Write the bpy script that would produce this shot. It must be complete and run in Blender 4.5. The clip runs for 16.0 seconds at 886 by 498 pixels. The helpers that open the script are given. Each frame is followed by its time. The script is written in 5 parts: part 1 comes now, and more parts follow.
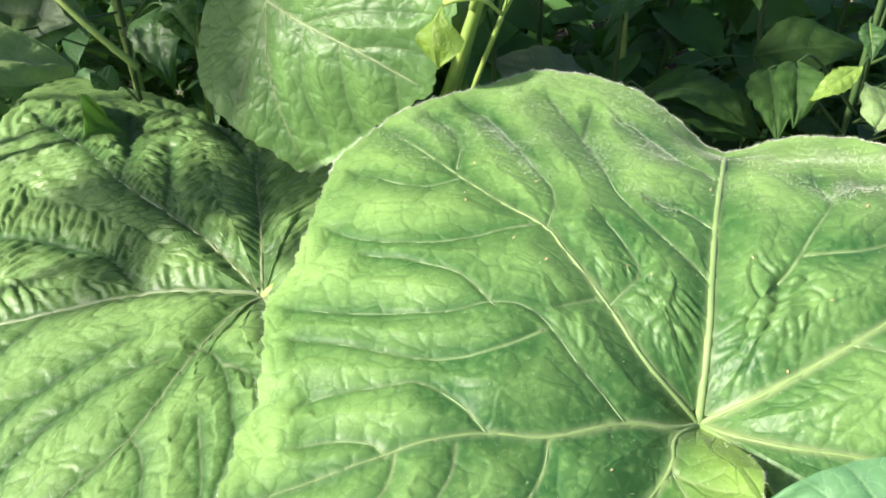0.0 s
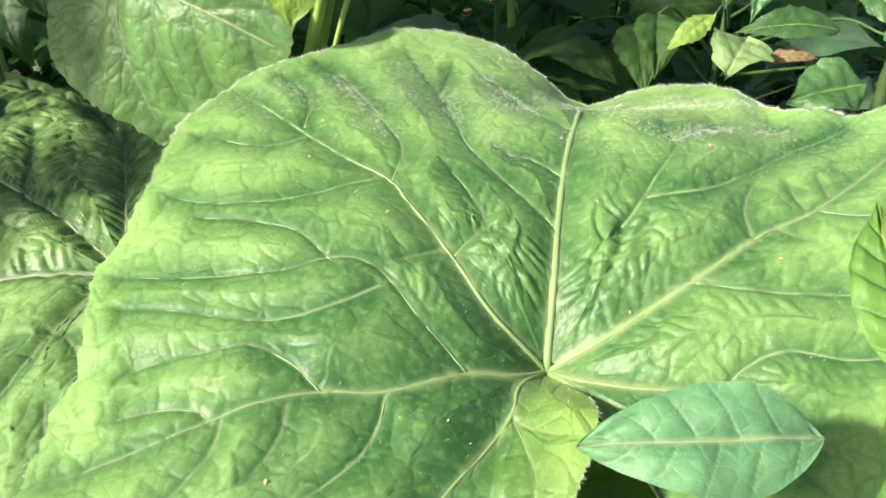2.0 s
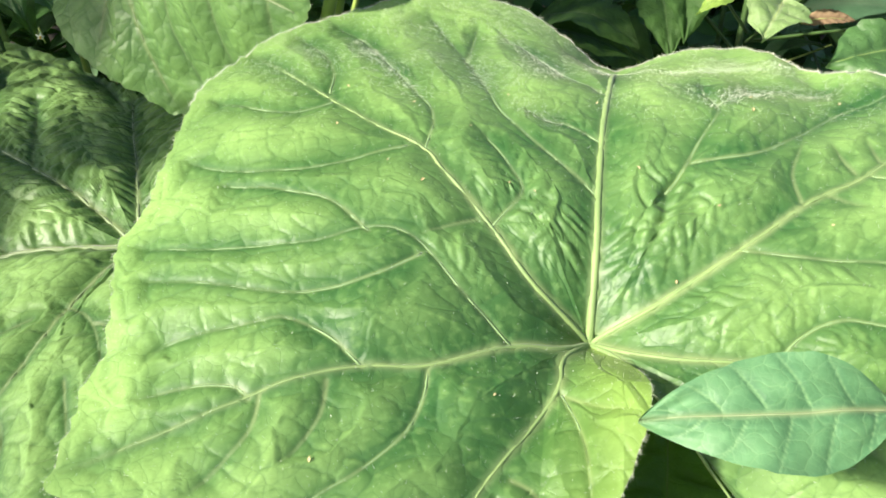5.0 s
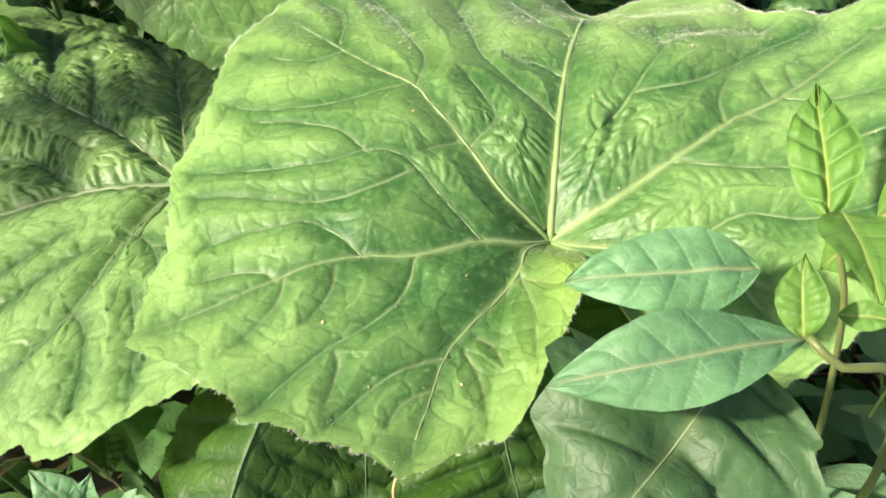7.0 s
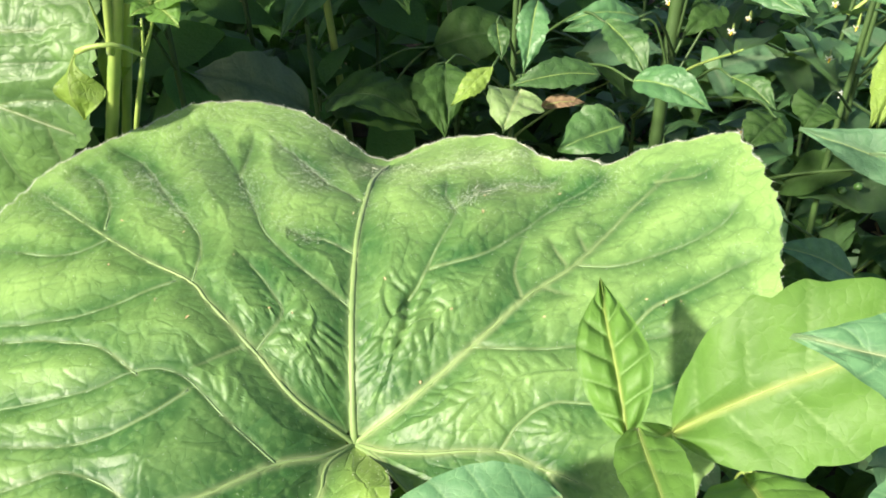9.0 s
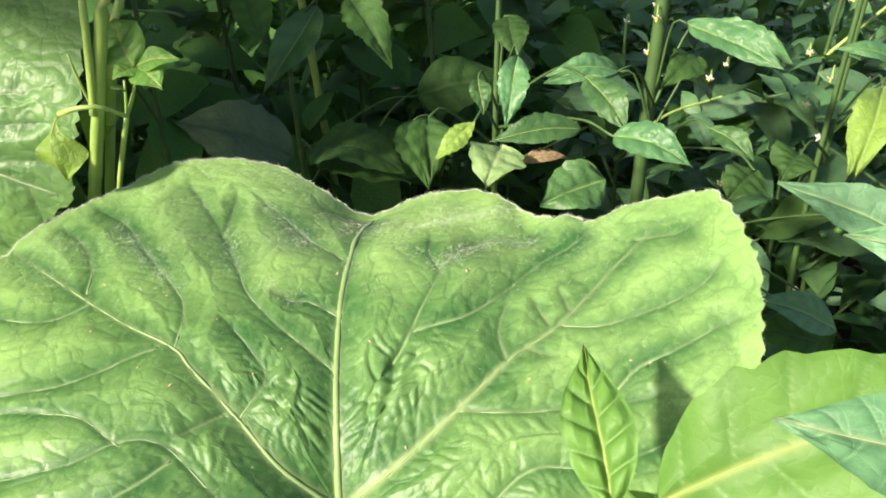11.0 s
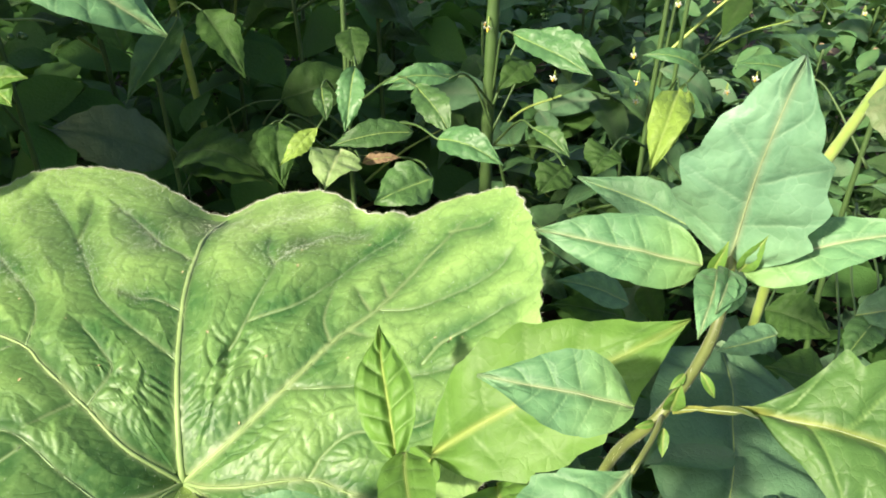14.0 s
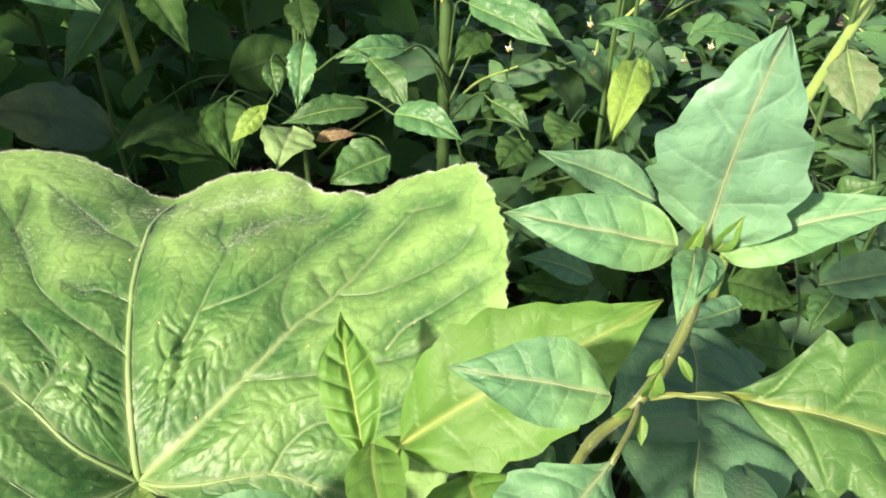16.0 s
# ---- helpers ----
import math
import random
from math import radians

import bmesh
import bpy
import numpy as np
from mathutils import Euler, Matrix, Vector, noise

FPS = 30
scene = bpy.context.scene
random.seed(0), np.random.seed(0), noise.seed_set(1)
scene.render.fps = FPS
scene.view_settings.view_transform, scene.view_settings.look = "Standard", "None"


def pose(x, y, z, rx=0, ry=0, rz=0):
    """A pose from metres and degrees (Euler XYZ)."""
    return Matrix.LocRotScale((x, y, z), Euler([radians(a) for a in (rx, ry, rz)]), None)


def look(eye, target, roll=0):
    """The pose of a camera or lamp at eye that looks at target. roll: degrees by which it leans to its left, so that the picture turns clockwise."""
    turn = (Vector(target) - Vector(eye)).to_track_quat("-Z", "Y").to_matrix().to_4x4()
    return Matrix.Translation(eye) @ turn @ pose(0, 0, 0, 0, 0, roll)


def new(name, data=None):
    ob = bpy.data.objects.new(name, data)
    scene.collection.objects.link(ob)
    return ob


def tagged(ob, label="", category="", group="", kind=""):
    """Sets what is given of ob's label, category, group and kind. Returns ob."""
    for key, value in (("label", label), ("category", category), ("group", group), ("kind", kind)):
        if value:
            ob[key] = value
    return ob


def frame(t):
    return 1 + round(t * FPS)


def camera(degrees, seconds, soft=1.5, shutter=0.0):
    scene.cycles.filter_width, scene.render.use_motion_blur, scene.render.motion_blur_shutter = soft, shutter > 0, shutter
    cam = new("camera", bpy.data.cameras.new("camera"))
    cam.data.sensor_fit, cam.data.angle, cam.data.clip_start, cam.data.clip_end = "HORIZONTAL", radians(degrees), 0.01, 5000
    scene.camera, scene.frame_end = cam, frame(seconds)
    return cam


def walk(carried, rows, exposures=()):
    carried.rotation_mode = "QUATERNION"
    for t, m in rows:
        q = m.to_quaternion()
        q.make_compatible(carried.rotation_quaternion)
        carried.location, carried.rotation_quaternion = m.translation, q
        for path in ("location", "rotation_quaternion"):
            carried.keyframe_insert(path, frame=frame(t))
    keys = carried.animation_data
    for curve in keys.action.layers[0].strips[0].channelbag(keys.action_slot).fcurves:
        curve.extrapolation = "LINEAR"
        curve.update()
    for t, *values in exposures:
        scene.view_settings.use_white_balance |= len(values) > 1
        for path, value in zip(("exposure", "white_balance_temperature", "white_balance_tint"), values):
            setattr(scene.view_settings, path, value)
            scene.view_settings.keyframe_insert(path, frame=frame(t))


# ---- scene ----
cam = camera(58.0, 16.0, 1.8)
# seconds, eye, turn in degrees
PATH = [
    (0.0, -0.0329, -0.2415, 0.7309, 57.13, 1.80, 14.60),
    (0.5, -0.0258, -0.2498, 0.7071, 56.83, 0.13, 12.60),
    (1.0, -0.0144, -0.2602, 0.7106, 56.32, 0.15, 12.30),
    (1.5, -0.0016, -0.2537, 0.7071, 55.61, 0.83, 10.81),
    (2.0, 0.0017, -0.2312, 0.7116, 56.15, 1.37, 9.07),
    (2.5, -0.0003, -0.2303, 0.7113, 56.12, 1.24, 8.48),
    (3.0, -0.0007, -0.2255, 0.7065, 55.59, 1.23, 9.15),
    (3.2, 0.0004, -0.2236, 0.7088, 54.61, 2.30, 9.70),
    (5.3, -0.0172, -0.2273, 0.7036, 54.26, 1.35, 8.48),
    (5.5, -0.0174, -0.2352, 0.7054, 53.88, 1.42, 9.28),
    (6.0, -0.0255, -0.2819, 0.7141, 52.22, 2.02, 12.85),
    (6.5, -0.0098, -0.3130, 0.7227, 51.69, 3.18, 13.85),
    (7.0, 0.0187, -0.2897, 0.7295, 51.39, 4.10, 10.20),
    (7.5, 0.0236, -0.2817, 0.7390, 52.43, 4.89, 7.43),
    (8.0, 0.0452, -0.2478, 0.7533, 52.77, 4.64, 2.72),
    (8.5, 0.0468, -0.2263, 0.7558, 53.17, 3.43, -1.05),
    (9.0, 0.0415, -0.2250, 0.7628, 53.96, 2.43, -1.76),
    (9.5, 0.0419, -0.2221, 0.7687, 54.98, 1.71, -2.51),
    (10.0, 0.0429, -0.2206, 0.7769, 55.54, 2.48, -2.70),
    (12.3, 0.0484, -0.2154, 0.7706, 56.33, 1.94, -3.61),
    (12.5, 0.0642, -0.2272, 0.7721, 56.00, 1.80, -4.25),
    (13.0, 0.0768, -0.2360, 0.7867, 55.15, 1.03, -5.95),
    (13.5, 0.0893, -0.2485, 0.8016, 55.04, 0.88, -7.59),
    (14.0, 0.0885, -0.2613, 0.8030, 55.08, 1.03, -8.81),
    (14.5, 0.0931, -0.2580, 0.8037, 55.20, 1.50, -10.30),
    (15.0, 0.0920, -0.2479, 0.7976, 54.18, 0.76, -11.94),
    (15.5, 0.0901, -0.2488, 0.7981, 53.37, 0.45, -12.41),
    (16.0, 0.0874, -0.2476, 0.7992, 52.97, 0.30, -12.29),
]
walk(cam, [(t, pose(x, y, z, a, b, c)) for t, x, y, z, a, b, c in PATH],
     [(0, 1.35, 6200, 10), (3, 1.42, 6350, 10), (5.5, 1.39, 6400, 10), (7, 1.40, 6700, 10), (8, 1.31, 6600, 10), (10, 1.38, 6550, 10), (12.5, 1.30, 6750, 10), (14, 1.36, 6850, 10), (16, 1.37, 6850, 10)])


# ---------------------------------------------------------------- light
SUN_WAY = Vector((-0.69, -0.465, 0.585)).normalized()      # towards the sun
world = bpy.data.worlds.new("sky")
scene.world = world
world.use_nodes = True
wn = world.node_tree.nodes
sky = wn.new("ShaderNodeTexSky")
sky.sky_type = "NISHITA"
sky.sun_disc = False
sky.sun_elevation = math.asin(SUN_WAY.z)
sky.dust_density, sky.ozone_density = 2.5, 0.7
sky.sun_rotation = math.atan2(SUN_WAY.x, SUN_WAY.y)
world.node_tree.links.new(sky.outputs[0], wn["Background"].inputs[0])
wn["Background"].inputs[1].default_value = 0.088
sun_data = bpy.data.lights.new("sun", "SUN")
sun_data.energy, sun_data.angle, sun_data.color = 4.75, radians(4.0), (1.0, 0.91, 0.74)
sun = new("sun", sun_data)
sun.matrix_world = look(SUN_WAY * 5, (0, 0, 0))


# ---------------------------------------------------------------- materials
def nodes_of(name):
    m = bpy.data.materials.new(name)
    m.use_nodes = True
    t = m.node_tree
    return m, t, t.nodes, t.links, t.nodes["Principled BSDF"], t.nodes["Material Output"]


def mix_colour(t, fac, a, b):
    n = t.nodes.new("ShaderNodeMix")
    n.data_type = "RGBA"
    for socket, value in ((n.inputs[0], fac), (n.inputs[6], a), (n.inputs[7], b)):
        if isinstance(value, (tuple, float, int)):
            socket.default_value = (*value, 1) if isinstance(value, tuple) else value
        else:
            t.links.new(value, socket)
    return n.outputs[2]


def noise_ramp(t, scale, lo, hi, detail=4.0, coords=None):
    n = t.nodes.new("ShaderNodeTexNoise")
    n.inputs["Scale"].default_value, n.inputs["Detail"].default_value = scale, detail
    if coords is not None:
        t.links.new(coords, n.inputs["Vector"])
    r = t.nodes.new("ShaderNodeMapRange")
    r.inputs[1].default_value, r.inputs[2].default_value = lo, hi
    t.links.new(n.outputs[0], r.inputs[0])
    return r.outputs[0]


def leaf_material(name, base, pale, vein, rib, glow, through_part=0.3, rough=0.5, sheen=0.0, gloss=0.35, vary=0.25, cells=90.0, puff=0.0008, line=0.5, mottle=0.7):
    """base: blade colour beside the veins; pale: between them; vein: the fine net; rib: the main veins; glow: light that comes through."""
    m, t, n, l, bsdf, out = nodes_of(name)
    pos = n.new("ShaderNodeTexCoord").outputs["Object"]
    fine, main, panel = n.new("ShaderNodeAttribute"), n.new("ShaderNodeAttribute"), n.new("ShaderNodeAttribute")
    fine.attribute_name, main.attribute_name, panel.attribute_name = "fine_vein", "main_vein", "panel"

    def math_node(kind, a, b=0.0):
        k = n.new("ShaderNodeMath")
        k.operation = kind
        for socket, value in zip(k.inputs, (a, b)):
            if isinstance(value, (int, float)):
                socket.default_value = value
            else:
                l.new(value, socket)
        return k.outputs[0]

    # the net of fine veins: two sizes of cells, wavering
    waver, add = n.new("ShaderNodeTexNoise"), n.new("ShaderNodeVectorMath")
    waver.inputs["Scale"].default_value, waver.inputs["Detail"].default_value = cells * 1.3, 2
    l.new(pos, waver.inputs["Vector"])
    scaled = n.new("ShaderNodeVectorMath")
    scaled.operation = "SCALE"
    scaled.inputs["Scale"].default_value = 0.45 / cells
    l.new(waver.outputs["Color"], scaled.inputs[0])
    l.new(pos, add.inputs[0]); l.new(scaled.outputs[0], add.inputs[1])
    nets = []
    for size, wide in ((cells, 0.055), (cells * 2.7, 0.07)):
        vor, step = n.new("ShaderNodeTexVoronoi"), n.new("ShaderNodeMapRange")
        vor.feature = "DISTANCE_TO_EDGE"
        vor.inputs["Scale"].default_value = size
        l.new(add.outputs[0], vor.inputs["Vector"])
        step.inputs[1].default_value, step.inputs[2].default_value, step.inputs[3].default_value, step.inputs[4].default_value = 0.0, wide, 1.0, 0.0
        l.new(vor.outputs["Distance"], step.inputs[0])
        nets.append((vor.outputs["Distance"], step.outputs[0]))
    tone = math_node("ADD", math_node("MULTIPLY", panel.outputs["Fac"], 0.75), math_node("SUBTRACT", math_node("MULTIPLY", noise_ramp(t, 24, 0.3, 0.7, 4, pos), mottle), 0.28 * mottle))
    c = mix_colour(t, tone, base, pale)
    c = mix_colour(t, math_node("MULTIPLY", noise_ramp(t, 330, 0.5, 0.8, 2, pos), 0.3), c, tuple(min(1, v * 1.45) for v in pale))
    c = mix_colour(t, math_node("MULTIPLY", nets[0][1], line), c, vein)
    c = mix_colour(t, math_node("MULTIPLY", nets[1][1], line * 0.6), c, vein)
    c = mix_colour(t, fine.outputs["Fac"], c, vein)
    c = mix_colour(t, main.outputs["Fac"], c, rib)
    young = n.new("ShaderNodeAttribute")
    young.attribute_name = "young"
    c = mix_colour(t, young.outputs["Fac"], c, (0.27, 0.40, 0.07))
    info, hsv, mr = n.new("ShaderNodeObjectInfo"), n.new("ShaderNodeHueSaturation"), n.new("ShaderNodeMapRange")
    mr.inputs[3].default_value, mr.inputs[4].default_value = 1 - vary, 1 + vary
    l.new(info.outputs["Random"], mr.inputs[0])
    l.new(mr.outputs[0], hsv.inputs["Value"])
    l.new(c, hsv.inputs["Color"])
    l.new(hsv.outputs[0], bsdf.inputs["Base Color"])
    bsdf.inputs["Roughness"].default_value = rough
    bsdf.inputs["Specular IOR Level"].default_value = gloss
    bsdf.inputs["Sheen Weight"].default_value = sheen
    bsdf.inputs["Sheen Roughness"].default_value = 0.3
    # cells stand up a little between the veins of the net
    dome = math_node("POWER", math_node("MINIMUM", math_node("MULTIPLY", nets[0][0], 2.6), 1.0), 0.6)
    small = math_node("POWER", math_node("MINIMUM", math_node("MULTIPLY", nets[1][0], 2.6), 1.0), 0.6)
    hair = n.new("ShaderNodeTexNoise")
    hair.inputs["Scale"].default_value, hair.inputs["Detail"].default_value = 420, 3
    l.new(pos, hair.inputs["Vector"])
    height = math_node("ADD", math_node("ADD", dome, math_node("MULTIPLY", small, 0.28)), math_node("MULTIPLY", hair.outputs[0], 0.35))
    bump = n.new("ShaderNodeBump")
    bump.inputs["Strength"].default_value, bump.inputs["Distance"].default_value = 0.7, puff
    l.new(height, bump.inputs["Height"])
    l.new(bump.outputs[0], bsdf.inputs["Normal"])
    tr, mix = n.new("ShaderNodeBsdfTranslucent"), n.new("ShaderNodeMixShader")
    l.new(mix_colour(t, main.outputs["Fac"], mix_colour(t, tone, tuple(v * 0.55 for v in glow), glow), tuple(v * 0.6 for v in glow)), tr.inputs[0])
    l.new(bump.outputs[0], tr.inputs["Normal"])
    mix.inputs[0].default_value = through_part
    l.new(bsdf.outputs[0], mix.inputs[1]); l.new(tr.outputs[0], mix.inputs[2])
    l.new(mix.outputs[0], out.inputs[0])
    return m


def plain_material(name, a, b, scale=60, rough=0.6, sheen=0.0, bump_at=0.0004):
    m, t, n, l, bsdf, out = nodes_of(name)
    pos = n.new("ShaderNodeTexCoord").outputs["Object"]
    l.new(mix_colour(t, noise_ramp(t, scale, 0.35, 0.65, 5, pos), a, b), bsdf.inputs["Base Color"])
    bsdf.inputs["Roughness"].default_value = rough
    bsdf.inputs["Sheen Weight"].default_value = sheen
    bump, grain = n.new("ShaderNodeBump"), n.new("ShaderNodeTexNoise")
    grain.inputs["Scale"].default_value = scale * 5
    l.new(pos, grain.inputs["Vector"])
    bump.inputs["Strength"].default_value, bump.inputs["Distance"].default_value = 0.4, bump_at
    l.new(grain.outputs[0], bump.inputs["Height"]); l.new(bump.outputs[0], bsdf.inputs["Normal"])
    return m


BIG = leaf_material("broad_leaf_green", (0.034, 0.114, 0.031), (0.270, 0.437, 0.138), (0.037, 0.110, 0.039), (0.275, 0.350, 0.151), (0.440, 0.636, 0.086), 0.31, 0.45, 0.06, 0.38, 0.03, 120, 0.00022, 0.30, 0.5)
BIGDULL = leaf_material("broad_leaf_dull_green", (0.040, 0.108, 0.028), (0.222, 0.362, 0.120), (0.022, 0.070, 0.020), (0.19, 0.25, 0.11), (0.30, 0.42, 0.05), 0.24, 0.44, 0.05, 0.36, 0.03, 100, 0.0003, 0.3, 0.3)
HANGING = leaf_material("hanging_leaf_green", (0.074, 0.156, 0.047), (0.129, 0.244, 0.072), (0.060, 0.129, 0.047), (0.166, 0.239, 0.093), (0.239, 0.386, 0.043), 0.24, 0.46, 0.06, 0.35, 0.03, 80, 0.0005, 0.4)
RIB = plain_material("leaf_rib", (0.185, 0.272, 0.092), (0.145, 0.230, 0.075), 80, 0.6, 0.1)
RIBDULL = plain_material("leaf_rib_dull", (0.17, 0.23, 0.10), (0.13, 0.19, 0.08), 80, 0.55, 0.3)
RIBSIDE = plain_material("leaf_side_vein", (0.185, 0.290, 0.120), (0.145, 0.240, 0.092), 80, 0.6, 0.1)
STEM = plain_material("green_stem", (0.25, 0.34, 0.072), (0.175, 0.27, 0.056), 50, 0.5, 0.1)
STEMOLIVE = plain_material("olive_stem", (0.105, 0.135, 0.030), (0.075, 0.095, 0.026), 50, 0.5, 0.1)
RIBTAN = plain_material("tan_rib", (0.235, 0.29, 0.150), (0.180, 0.24, 0.115), 80, 0.6)
STEMDARK = plain_material("dark_stem", (0.045, 0.095, 0.022), (0.034, 0.070, 0.018), 50, 0.6)
# LIT, MID, DARK, DEEP: the weed green with sun or shade put in
WEED = dict(
    LIT=leaf_material("weed_leaf_sunlit", (0.055, 0.145, 0.052), (0.079, 0.191, 0.072), (0.096, 0.206, 0.098), (0.118, 0.223, 0.087), (0.159, 0.313, 0.043), 0.30, 0.42, 0.0, 0.42, 0.15, 180, 0.0004, 0.3),
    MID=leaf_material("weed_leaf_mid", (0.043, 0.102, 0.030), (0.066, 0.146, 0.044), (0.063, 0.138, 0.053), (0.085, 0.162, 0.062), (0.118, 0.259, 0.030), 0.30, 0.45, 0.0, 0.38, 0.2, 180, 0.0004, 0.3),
    DARK=leaf_material("weed_leaf_shaded", (0.029, 0.069, 0.017), (0.042, 0.094, 0.022), (0.039, 0.087, 0.026), (0.052, 0.104, 0.030), (0.104, 0.234, 0.022), 0.30, 0.62, 0.0, 0.18, 0.25, 150, 0.0004, 0.3),
    DEEP=leaf_material("weed_leaf_deep_shade", (0.043, 0.112, 0.028), (0.063, 0.152, 0.039), (0.057, 0.140, 0.039), (0.070, 0.160, 0.043), (0.132, 0.320, 0.035), 0.30, 0.62, 0.0, 0.18, 0.25, 150, 0.0004, 0.3),
    # bluish leaf, also paled and blued for sky sheen on far weeds
    DULL=leaf_material("weed_leaf_bluish", (0.063, 0.143, 0.069), (0.092, 0.194, 0.097), (0.105, 0.206, 0.116), (0.154, 0.239, 0.135), (0.140, 0.319, 0.077), 0.25, 0.55, 0.0, 0.28, 0.12, 180, 0.0004, 0.3),
    YEL=leaf_material("weed_leaf_yellow_green", (0.15, 0.25, 0.04), (0.20, 0.31, 0.06), (0.20, 0.30, 0.08), (0.25, 0.34, 0.10), (0.36, 0.50, 0.05), 0.38, 0.5, 0.0, 0.35, 0.1, 180, 0.0005, 0.3),
    PALE=leaf_material("weed_leaf_pale", (0.10, 0.17, 0.06), (0.15, 0.235, 0.085), (0.19, 0.26, 0.12), (0.30, 0.36, 0.20), (0.22, 0.36, 0.08), 0.28, 0.55, 0.1, 0.3, 0.1, 120, 0.0006, 0.6),
    DULLG=leaf_material("weed_leaf_grey_green", (0.085, 0.128, 0.070), (0.115, 0.165, 0.092), (0.13, 0.18, 0.10), (0.10, 0.15, 0.08), (0.06, 0.14, 0.05), 0.15, 0.6, 0.1, 0.3, 0.1, 90, 0.0006, 0.4),
    DULLB=leaf_material("weed_leaf_browning", (0.080, 0.145, 0.058), (0.115, 0.150, 0.07), (0.12, 0.16, 0.07), (0.14, 0.18, 0.08), (0.12, 0.20, 0.05), 0.2, 0.55, 0.0, 0.3, 0.1, 150, 0.0005, 0.3),
    BROWN=leaf_material("dead_leaf_brown", (0.173, 0.115, 0.067), (0.245, 0.172, 0.104), (0.158, 0.107, 0.067), (0.180, 0.123, 0.076), (0.216, 0.164, 0.076), 0.2, 0.7, 0.0, 0.2, 0.1, 150, 0.0006, 0.5),
    NEARA=leaf_material("weed_leaf_blue_green", (0.056, 0.148, 0.070), (0.112, 0.244, 0.114), (0.215, 0.380, 0.176), (0.233, 0.290, 0.150), (0.187, 0.380, 0.071), 0.26, 0.52, 0.12, 0.35, 0.05, 150, 0.00026, 0.2),
    NEARC=leaf_material("weed_leaf_pale_blue_green", (0.075, 0.178, 0.107), (0.129, 0.259, 0.158), (0.209, 0.356, 0.224), (0.194, 0.240, 0.146), (0.129, 0.315, 0.077), 0.24, 0.48, 0.12, 0.4, 0.05, 150, 0.00026, 0.2),
    NEARB=leaf_material("weed_leaf_fresh", (0.036, 0.097, 0.026), (0.070, 0.154, 0.042), (0.170, 0.285, 0.085), (0.280, 0.314, 0.078), (0.220, 0.399, 0.033), 0.28, 0.50, 0.1, 0.35, 0.05, 170, 0.00032, 0.12),
    SUNNY=leaf_material("weed_leaf_sunny", (0.079, 0.178, 0.035), (0.104, 0.216, 0.044), (0.187, 0.314, 0.103), (0.291, 0.347, 0.103), (0.291, 0.480, 0.048), 0.34, 0.50, 0.0, 0.26, 0.05, 180, 0.00018, 0.12),
    # lower leaves' green, darkened for the shade of the broad leaf above
    UNDER=leaf_material("under_leaf_shaded", (0.018, 0.050, 0.008), (0.039, 0.091, 0.012), (0.021, 0.058, 0.017), (0.065, 0.129, 0.044), (0.113, 0.219, 0.022), 0.18, 0.5, 0.0, 0.3, 0.1, 85, 0.0008, 0.5),
    # darkened green: shade from the leaf over it is in the colour
    LOWER=leaf_material("weed_leaf_lower", (0.032, 0.076, 0.030), (0.051, 0.110, 0.042), (0.080, 0.144, 0.056), (0.120, 0.176, 0.072), (0.128, 0.240, 0.040), 0.22, 0.5, 0.05, 0.35, 0.05, 150, 0.0003, 0.3),
)
SOIL = plain_material("soil", (0.024, 0.018, 0.012), (0.048, 0.036, 0.027), 9, 0.95, 0.0, 0.01)
STRAW = plain_material("straw", (0.42, 0.31, 0.17), (0.30, 0.21, 0.11), 70, 0.8)
FLAKE = plain_material("dry_flake", (0.55, 0.47, 0.25), (0.38, 0.28, 0.14), 300, 0.8)
DARKBIT = plain_material("dark_speck", (0.035, 0.022, 0.015), (0.06, 0.035, 0.02), 300, 0.7)
PETAL = plain_material("white_petal", (0.75, 0.76, 0.70), (0.65, 0.68, 0.58), 200, 0.6)
ANTHER = plain_material("yellow_anther", (0.75, 0.50, 0.05), (0.62, 0.38, 0.03), 200, 0.6)
BERRY = plain_material("green_berry", (0.07, 0.16, 0.04), (0.05, 0.12, 0.03), 200, 0.25)
HAIR = plain_material("leaf_hair", (0.66, 0.70, 0.58), (0.60, 0.64, 0.50), 200, 0.6)


# ---------------------------------------------------------------- building
def thing(name, at, label, category, group="", kind=""):
    ob = new(name)
    ob.location = at
    ob.empty_display_size = 0.02
    return tagged(ob, label, category, group, kind)


def mesh_object(name, mesh, parent=None, label="", kind=""):
    ob = new(name, mesh)
    if parent is not None:
        ob.parent = parent
        origin = Vector(parent.location)
        if parent.parent is not None:
            origin = Vector(parent.parent.location)
            ob.matrix_parent_inverse = Matrix.Identity(4)
        else:
            ob.matrix_parent_inverse = Matrix.Translation(-origin)
    return tagged(ob, label, kind=kind)


def mesh_from(name, verts, faces, material, smooth=True):
    me = bpy.data.meshes.new(name)
    me.from_pydata([tuple(v) for v in verts], [], faces)
    me.materials.append(material)
    if smooth:
        me.polygons.foreach_set("use_smooth", [True] * len(me.polygons))
    me.update()
    return me


def put_attribute(me, name, values):
    a = me.attributes.new(name, "FLOAT", "POINT")
    a.data.foreach_set("value", np.asarray(values, dtype=np.float32).ravel())


def grid_faces(rows, cols, wrap=False):
    i = np.arange(rows - 1)[:, None] * cols
    j = np.arange(cols if wrap else cols - 1)[None, :]
    k = (j + 1) % cols
    return np.stack([i + j, i + k, i + cols + k, i + cols + j], -1).reshape(-1, 4).tolist()


